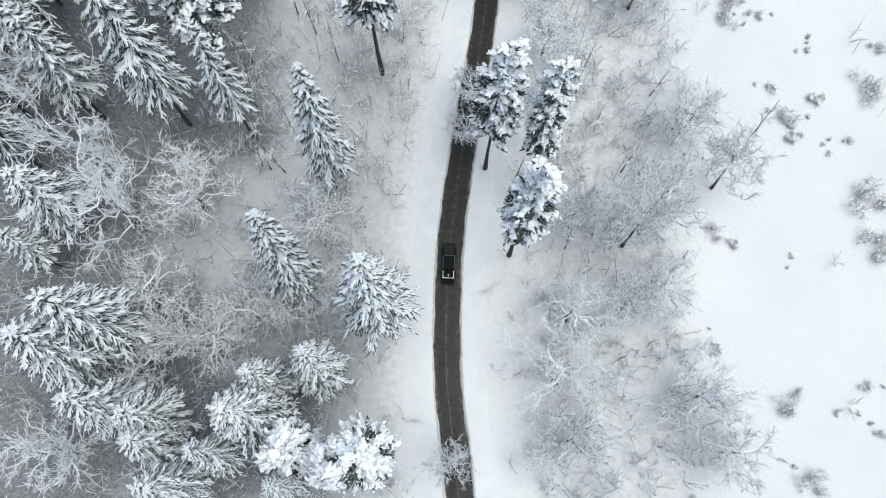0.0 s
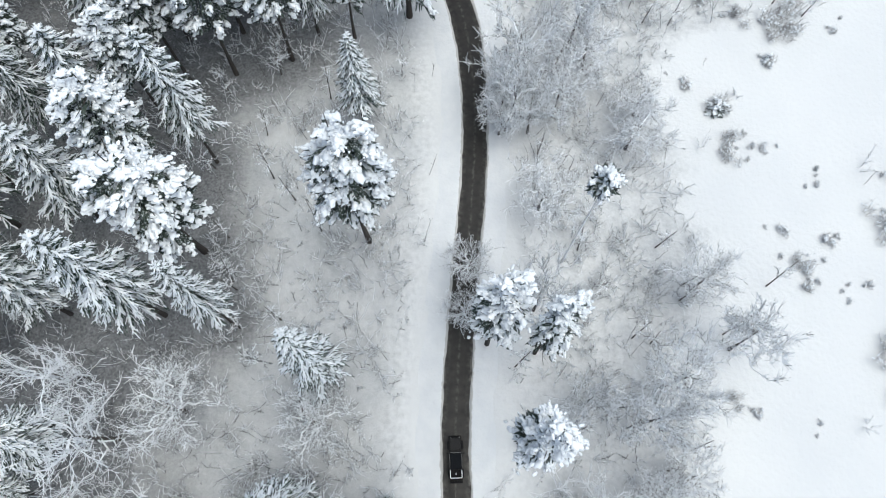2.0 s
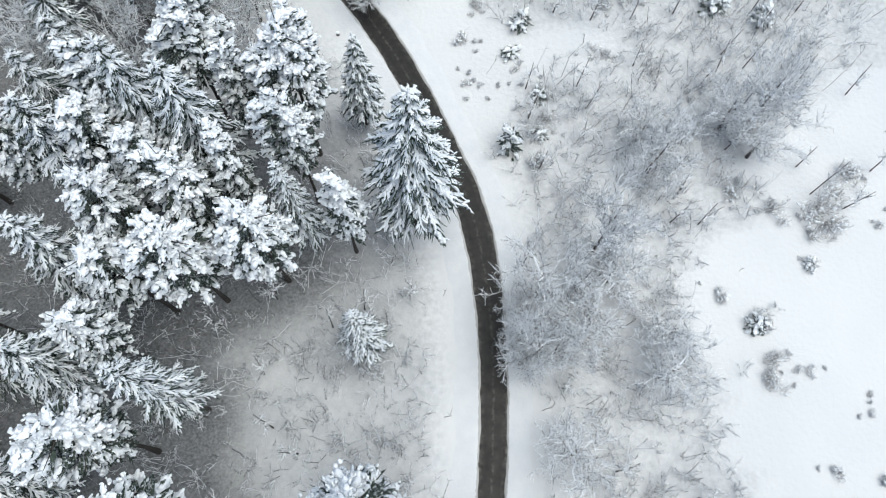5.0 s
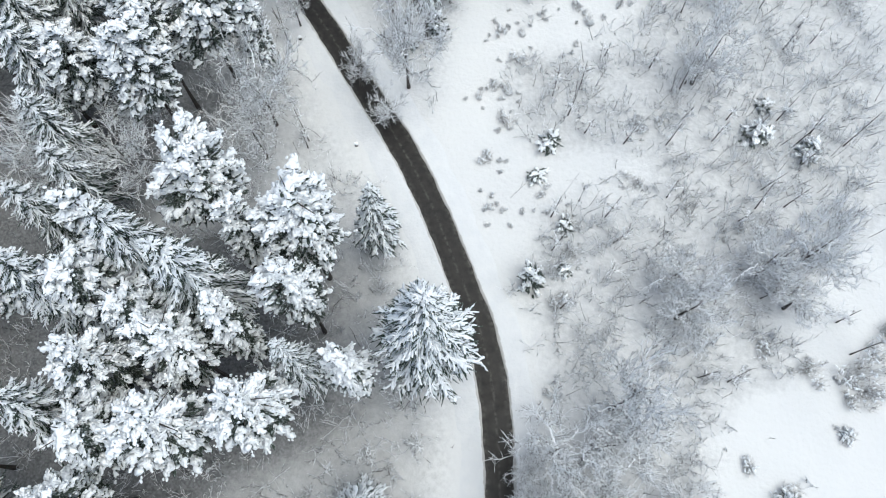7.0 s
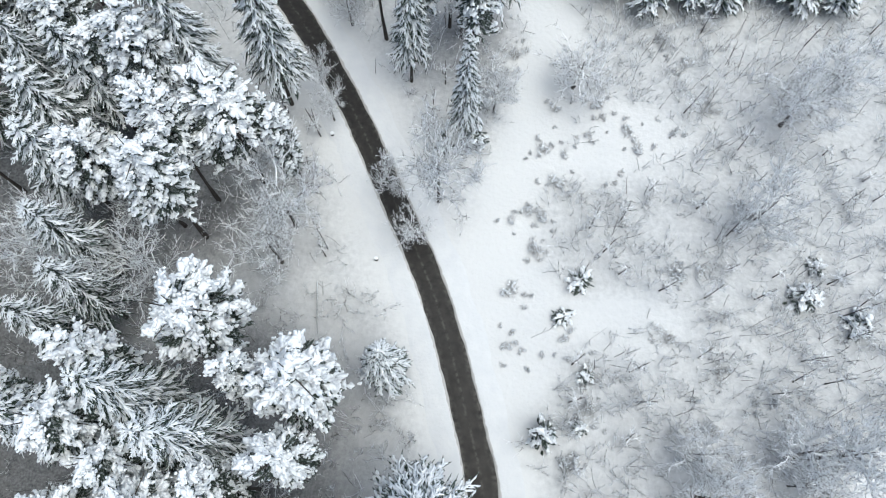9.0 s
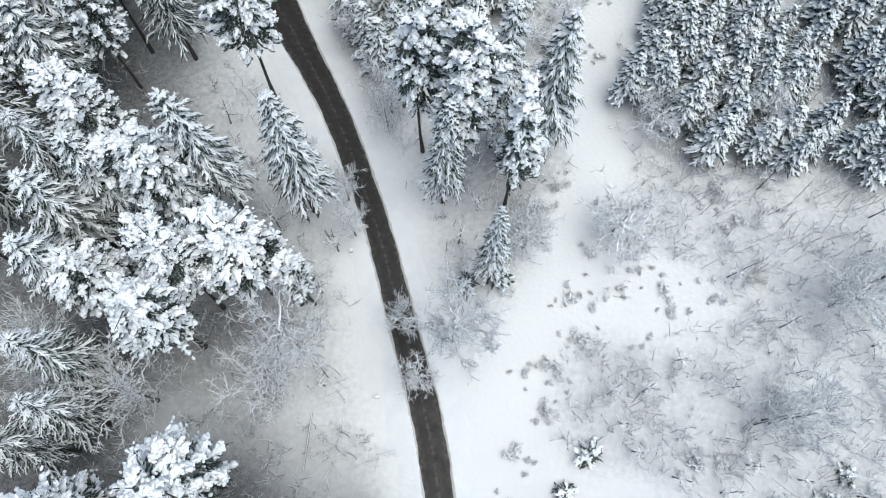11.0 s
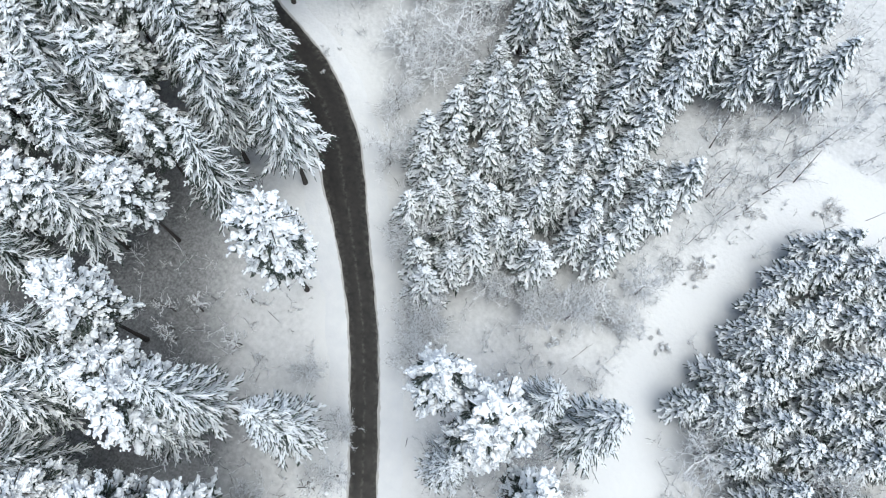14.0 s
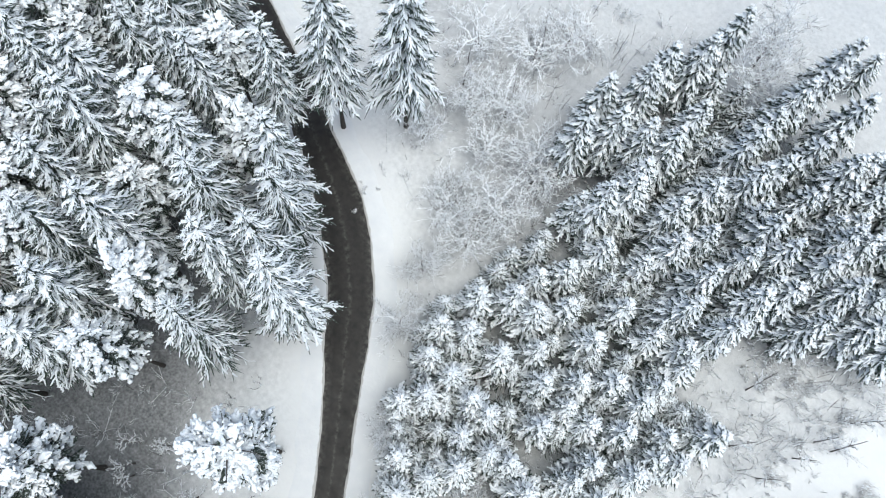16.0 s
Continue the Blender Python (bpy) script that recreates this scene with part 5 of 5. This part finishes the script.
def bare_tree(seed):
    ob = thing("bare_tree", "leafless broadleaf tree with snow-dusted pale twigs", "bare tree", "leafless trees")
    rng = np.random.default_rng(seed)
    part("trunk", trunk_mesh("trunk", 8.2, 0.16, STEMS, rng, 6, 6), ob, "grey-brown bark")
    part("crown", mesh_of("crown", *bare_meshes(seed, 10, 4.0), TWIGS, False), ob, "thin snow-dusted branches", "stuff")
    return ob


def old_tree(seed):
    ob = thing("bare_tree", "crooked leafless old tree with thick snow-covered limbs", "bare tree", "leafless trees")
    rng = np.random.default_rng(seed)
    part("trunk", trunk_mesh("trunk", 7.2, 0.26, STEMS, rng, 7, 6), ob, "grey-brown bark")
    part("crown", mesh_of("crown", *bare_meshes(seed, 10, 4.4, 13, 7, 10, 0.66, 0.21), SNOWY_WOOD, False), ob, "white snow-covered limbs", "stuff")
    return ob


def sapling(seed):
    ob = thing("sapling", "thin dark leafless sapling standing in snow", "sapling", "thin forest saplings")
    rng = np.random.default_rng(seed)
    part("stem", trunk_mesh("stem", 8, 0.06, STEMS, rng, 5, 7), ob, "thin dark stem")
    part("twig_growth", mesh_of("twig_growth", *bare_meshes(seed, 8, 1.3, 9, 3, 3, 0.7), TWIGS, False), ob, "", "stuff")
    return ob


def bush(seed, spread=0.9, n=60, label="small leafless brown bush dusted with snow"):
    ob = thing("bush", label, "bush", "bushes in the open snow")
    rng = np.random.default_rng(seed)
    spots = rng.normal(0, 0.6 * spread, (6, 2)) * (1.0, 0.7)
    a, r = rng.uniform(0, 6.28, n), np.sqrt(rng.uniform(0, 1, n)) * 0.32 * spread
    spot = spots[(rng.random(n) ** 1.5 * 6).astype(int)]
    start = np.stack([spot[:, 0] + np.cos(a) * r, spot[:, 1] + np.sin(a) * r, np.full(n, -0.05)], 1)
    way = unit(np.stack([np.cos(a) * r / spread + rng.normal(0, 0.35, n), np.sin(a) * r / spread + rng.normal(0, 0.35, n), np.full(n, 1.0)], 1))
    ln = rng.uniform(0.5, 1.25, n) * (0.7 + 0.3 * spread)
    pieces = [fingers(rng, start, way, ln, np.full(n, 0.024), np.full(n, 0.024), 3, 0.1, (1.0, 0.8, 0.3), 1.0)]
    for k in range(4):
        at = start + way * (ln * rng.uniform(0.3, 0.9, n))[:, None]
        pieces.append(fingers(rng, at, unit(way + rng.normal(0, 0.6, (n, 3))), ln * rng.uniform(0.2, 0.5, n), np.full(n, 0.018), np.full(n, 0.018), 3, 0.1, (1.0, 0.4), 1.0))
    part("brushwood", mesh_of("brushwood", *joined(*pieces), BRUSHWOOD, False), ob, "thin brown stems", "stuff")
    n = n // 2
    a, r = rng.uniform(0, 6.28, n), np.sqrt(rng.uniform(0, 1, n)) * 0.42 * spread
    spot = spots[(rng.random(n) ** 1.5 * 6).astype(int)]
    at = np.stack([spot[:, 0] + np.cos(a) * r, spot[:, 1] + np.sin(a) * r, rng.uniform(0.3, 0.9, n) * (0.7 + 0.3 * spread)], 1)
    lumps = fingers(rng, at, unit(rng.normal(0, 1, (n, 3)) * (1, 1, 0.2)), rng.uniform(0.2, 0.5, n), np.full(n, 0.09), np.full(n, 0.07), 4)
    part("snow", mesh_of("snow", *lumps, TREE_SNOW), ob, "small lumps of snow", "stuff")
    return ob


BRUSHWOOD = bark("brushwood", (0.14, 0.128, 0.12), (0.32, 0.29, 0.275), 0.26)

plant([lambda s=s: tall_pine(s) for s in (11, 12, 13)], [p for p in PINES if p[3] > 3.5] + DEEP_SPRUCES[2::3], 30, 4.6)
plant([lambda s=s: slim_pine(s) for s in (15, 16)], [p for p in PINES if p[3] <= 3.5], 30, 2.9)
plant([lambda s=s: tall_spruce(s) for s in (21, 22, 23)], WHITE_SPRUCES, 30, 4.6)
plant([lambda s=s: spiky_spruce(s) for s in (31, 32, 33)], SPIKY_SPRUCES, 30, 4.6)
plant([lambda s=s: dark_spruce(s) for s in (41,)], DEEP_SPRUCES[::3] + DEEP_SPRUCES[1::3] + DARK_SPRUCES, 30, 4.6)
plant([lambda s=s: young_spruce(s) for s in (51, 52, 53)], YOUNG_SPRUCES, 14, 1.70)
plant([lambda s=s: young_spruce(s) for s in (55, 58)], EAST_SPRUCES, 14, 1.85)
plant([lambda s=s: shaded_spruce(s) for s in (56, 57)], [(x, y, 0.82 * h, r) for x, y, h, r in FILL_SPRUCES], 14, 1.8)
plant([lambda s=s: edge_spruce(s) for s in (61, 62, 63)], TALL_YOUNG_SPRUCES, 20, 3.2)
plant([lambda s=s: bare_tree(s) for s in (71, 72, 73, 74, 75)], BARE_TREES, 10, 4.0, 0.05)
plant([lambda s=s: old_tree(s) for s in (76, 77, 78)], OLD_TREES, 10, 4.4, 0.05)
plant([lambda s=s: sapling(s) for s in (81, 82, 83, 84)], [(x, y, h, 1.3) for x, y, h in SAPLINGS], 8, 1.3, 0.09)
plant([lambda s=s: bush(s) for s in (91, 92, 93, 94)], [(x, y, 1.0 * r ** 0.7, 0.85 * r) for x, y, r in BUSHES if r < 1.5], 1.1, 0.9, 0.0)
plant([lambda s=s: bush(s, 2.4, 130, "broad leafless brown thicket dusted with snow") for s in (95, 96, 97)], [(x, y, 0.9 * r ** 0.7, 0.9 * r) for x, y, r in BUSHES if r >= 1.5], 1.6, 2.4, 0.0)

plant([lambda s=s: dwarf_pine(s) for s in (18, 19)], DWARF_PINES, 3.2, 1.8, 0.0)

s, g, w = pine_meshes(36, 29.5, 2.1, 0.13, 26, 0.95)
lone = conifer("pine", "slender tall pine with a small snow-laden head", "snowy forest pines", 36, s, g, 29.5, 2.1, PINE_NEEDLES, w, 0.12, rind=TWIGS)
lone.matrix_basis = Matrix.Translation((18.2, 51.6, 0))

def undergrowth(seed, x0, x1, y0, y1, per_metre):
    """Crowded shrubs and small leafless trees, fans of fine frosted stems, as thick as brush() says."""
    rng = np.random.default_rng(seed)
    n = int((x1 - x0) * (y1 - y0) * per_metre)
    c = np.stack([rng.uniform(x0, x1, n), rng.uniform(y0, y1, n)], 1)
    patch = 0.55 + 0.45 * np.sin(c[:, 0] * 0.35 + 2 * np.sin(c[:, 1] * 0.21)) * np.sin(c[:, 1] * 0.29 + 1.5 * np.sin(c[:, 0] * 0.17))
    keep = rng.random(n) < brush(c[:, 0], c[:, 1]) * (0.6 + 0.4 * patch) * np.where(c[:, 0] < -40, 0.5, 1.0) * (1 - 0.35 * canopy(c[:, 0], c[:, 1]))
    c = c[keep]
    many = 6
    size = np.repeat(rng.uniform(0.45, 1.15, len(c)), many)
    c = np.repeat(c, many, axis=0)
    m = len(c)
    start = np.concatenate([c + rng.normal(0, 0.30, (m, 2)), np.full((m, 1), -0.1)], 1)
    way = unit(np.stack([rng.normal(0, 0.42, m), rng.normal(0, 0.42, m), np.full(m, 0.8)], 1))
    ln = rng.uniform(1.4, 4.2, m) * size
    pieces = [fingers(rng, start, way, ln, np.full(m, 0.040), np.full(m, 0.040), 3, 0.10, (1.0, 0.85, 0.55), 3.5)]
    for k in range(5):
        f = ln * rng.uniform(0.3, 0.97, m)
        at = start + way * f[:, None]
        at[:, 2] -= 0.10 * f * f / ln
        pieces.append(fingers(rng, at, unit(way + rng.normal(0, 0.6, (m, 3)) * (1, 1, 0.5)), ln * rng.uniform(0.12, 0.32, m), np.full(m, 0.033), np.full(m, 0.033), 3, 0.05, (1.0, 0.5), 1.0))
    ob = new("undergrowth", mesh_of("undergrowth", *joined(*pieces), BRUSH, False))
    return tagged(ob, "tangled leafless forest undergrowth dusted with snow", "undergrowth", kind="stuff")


def thin_stems(seed, x0, x1, y0, y1, per_metre):
    """Slender dark stems that stand above the shrubs."""
    rng = np.random.default_rng(seed)
    n = int((x1 - x0) * (y1 - y0) * per_metre)
    c = np.stack([rng.uniform(x0, x1, n), rng.uniform(y0, y1, n)], 1)
    c = c[rng.random(n) < brush(c[:, 0], c[:, 1]) * (1 - 0.6 * canopy(c[:, 0], c[:, 1]))]
    m = len(c)
    start = np.concatenate([c, np.full((m, 1), -0.1)], 1)
    way = unit(np.stack([rng.normal(0, 0.16, m), rng.normal(0, 0.16, m), np.ones(m)], 1))
    ln = rng.uniform(2.0, 6.5, m)
    pieces = [fingers(rng, start, way, ln, np.full(m, 0.040), np.full(m, 0.040), 4, 0.0, (1.0, 0.9, 0.7, 0.3), 1.0)]
    for k in range(3):
        at = start + way * (ln * rng.uniform(0.5, 0.95, m))[:, None]
        pieces.append(fingers(rng, at, unit(way + rng.normal(0, 0.5, (m, 3))), ln * rng.uniform(0.12, 0.28, m), np.full(m, 0.030), np.full(m, 0.030), 3, 0.0, (1.0, 0.4), 1.0))
    ob = new("thin_stems", mesh_of("thin_stems", *joined(*pieces), YOUNG_BARK, False))
    return tagged(ob, "slender dark leafless stems standing in snow", "young trees", kind="stuff")


thin_stems(11, -60, 0, -15, 250, 0.075)
thin_stems(12, 0, 75, -15, 86, 0.05)
thin_stems(13, 0, 80, 86, 262, 0.08)
undergrowth(1, -75, 0, -15, 110, 0.30)
undergrowth(2, -75, 0, 110, 255, 0.24)
undergrowth(3, 0, 80, -15, 112, 0.32)
undergrowth(4, 0, 72, 112, 250, 0.25)


# ---- fallen log ----
log = thing("fallen_log", "long straight fallen log under a ridge of snow", "log")
rng = np.random.default_rng(5)
p = np.array([[(-17.4, 120.9, 0.14), (-16.9, 117.4, 0.18), (-16.4, 113.8, 0.15)]])
part("trunk", mesh_of("trunk", *tubes(p, np.array([[0.11, 0.10, 0.08]]), np.array([[0.11, 0.10, 0.08]]), 8), BARK), log, "dark bark")
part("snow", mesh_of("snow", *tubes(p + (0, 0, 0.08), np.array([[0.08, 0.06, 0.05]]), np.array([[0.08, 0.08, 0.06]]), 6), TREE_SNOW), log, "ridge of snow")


# ---- roadside stumps ----
def stump(x, y):
    ob = thing("stump", "dark cut tree stump capped with snow", "tree stump", "stumps beside the road")
    rng = np.random.default_rng(int(y))
    part("wood", trunk_mesh("wood", 0.75, 0.26, BARK, rng, 9, 4), ob, "dark bark")
    cap = fingers(rng, np.array([[-0.3, 0, 0.6]]), np.array([[1.0, 0, 0]]), np.array([0.6]), np.array([0.28]), np.array([0.14]), 8, 0.0, (0.4, 1, 1, 0.4), 0.0)
    part("snow_cap", mesh_of("snow_cap", *cap, TREE_SNOW), ob, "rounded cap of snow")
    ob.matrix_basis = Matrix.Translation((x, y, 0))


stump(-18.5, 143.7)
stump(-9.7, 124.9)


# ---- the pickup on the road ----
def rounded(name, size, at, mat, parent, bevel=0.06, taper=(1, 1), label=""):
    """A box with rounded edges whose top is drawn in by taper."""
    bm = bmesh.new()
    bmesh.ops.create_cube(bm, size=1)
    for v in bm.verts:
        k = taper if v.co.z > 0 else (1, 1)
        v.co = Vector((v.co.x * size[0] * k[0], v.co.y * size[1] * k[1], v.co.z * size[2])) + Vector(at)
    bmesh.ops.bevel(bm, geom=bm.edges[:], offset=bevel, segments=2, affect="EDGES", clamp_overlap=True)
    me = bpy.data.meshes.new(name)
    bm.to_mesh(me)
    bm.free()
    me.materials.append(mat)
    return part(name, me, parent, label)


def wheel(x, y, parent, tyre_mat, rim_mat):
    def disc(name, r, w, mat, up, label):
        bm = bmesh.new()
        bmesh.ops.create_cone(bm, cap_ends=True, segments=24, radius1=r, radius2=r, depth=w, matrix=Matrix.Translation((x, y, 0.40)) @ Matrix.Rotation(radians(90), 4, "Y"))
        bmesh.ops.bevel(bm, geom=[e for e in bm.edges if e.calc_face_angle(0) > 1], offset=0.03, segments=2, affect="EDGES")
        me = bpy.data.meshes.new(name)
        bm.to_mesh(me)
        bm.free()
        me.materials.append(mat)
        return part(name, me, up, label)
    w = disc("wheel", 0.40, 0.26, tyre_mat, parent, "black tyre")
    disc("rim", 0.23, 0.28, rim_mat, w, "grey metal rim")


def pickup(x, y, heading):
    paint = plain("black_paint", (0.007, 0.007, 0.008), 0.5, 0.0, 0.18)
    cloth = plain("black_soft_top", (0.010, 0.011, 0.013), 0.95, 0.0, 0.1)
    trim = plain("black_plastic", (0.009, 0.009, 0.010), 0.8, 0.0, 0.15)
    glass = plain("dark_glass", (0.02, 0.025, 0.03), 0.06, 0.0, 0.8)
    metal = plain("grey_metal", (0.25, 0.25, 0.26), 0.35, 1.0)
    red = plain("red_lamp", (0.25, 0.01, 0.01), 0.3)
    clear = plain("clear_lamp", (0.6, 0.6, 0.6), 0.15)
    ob = thing("pickup_truck", "black pickup truck with snow along its bed rails", "pickup truck")
    rounded("chassis", (1.55, 5.1, 0.30), (0, 0, 0.62), trim, ob, 0.05)
    rounded("bonnet", (1.45, 1.45, 0.42), (0, 1.72, 0.98), paint, ob, 0.09, (0.94, 0.98))
    rounded("grille", (1.2, 0.10, 0.36), (0, 2.48, 0.98), trim, ob, 0.03)
    cab = rounded("cab", (1.66, 2.30, 0.62), (0, -0.15, 1.02), paint, ob, 0.07)
    rounded("roof", (1.50, 2.05, 0.56), (0, -0.25, 1.58), cloth, ob, 0.10, (0.90, 0.90), "black soft top")
    wind = rounded("windscreen", (1.36, 0.06, 0.50), (0, 0.80, 1.52), glass, ob, 0.02, (0.92, 1), "dark glass")
    for v in wind.data.vertices:
        v.co.y += (1.27 - v.co.z) * 0.22
    for s in (-1, 1):
        rounded("side_window", (0.04, 1.70, 0.36), (s * 0.735, -0.22, 1.60), glass, ob, 0.012, (1, 0.92), "dark glass")
        rounded("fender", (0.30, 1.05, 0.14), (s * 0.83, 1.62, 0.95), trim, ob, 0.05)
        rounded("fender", (0.28, 1.05, 0.14), (s * 0.83, -1.68, 0.95), trim, ob, 0.05)
        rounded("mirror", (0.24, 0.10, 0.20), (s * 0.98, 0.62, 1.32), trim, ob, 0.03)
        rounded("bed_side", (0.10, 1.04, 0.55), (s * 0.72, -1.76, 1.02), paint, ob, 0.03)
        rounded("bed_rail_snow", (0.09, 0.95, 0.05), (s * 0.70, -1.74, 1.32), TREE_SNOW, ob, 0.025, (0.7, 0.98), "white snow on the bed rail")
        rounded("headlight", (0.24, 0.06, 0.24), (s * 0.52, 2.52, 1.00), clear, ob, 0.025, label="round clear headlight")
        rounded("tail_light", (0.12, 0.06, 0.26), (s * 0.66, -2.32, 1.02), red, ob, 0.02, label="red tail light")
        wheel(s * 0.78, 1.62, ob, trim, metal)
        wheel(s * 0.78, -1.68, ob, trim, metal)
    rounded("bed_floor", (1.38, 1.06, 0.06), (0, -1.76, 0.80), trim, ob, 0.02)
    rounded("tailgate", (1.46, 0.10, 0.52), (0, -2.24, 1.02), paint, ob, 0.03)
    rounded("tailgate_snow", (1.46, 0.09, 0.05), (0, -2.24, 1.31), TREE_SNOW, ob, 0.025, (0.98, 0.7), "white snow on the tailgate")
    rounded("snow_lump", (0.24, 0.24, 0.16), (0, -1.76, 0.90), TREE_SNOW, ob, 0.07, (0.7, 0.7), "small heap of snow in the bed")
    rounded("front_bumper", (1.60, 0.20, 0.20), (0, 2.66, 0.66), trim, ob, 0.05)
    rounded("rear_bumper", (1.62, 0.26, 0.22), (0, -2.72, 0.68), trim, ob, 0.05)
    ob.matrix_basis = Matrix.Translation((x, y, 0.05)) @ Matrix.Rotation(radians(heading), 4, "Z")


pickup(1.83, 26.9, -2.0)
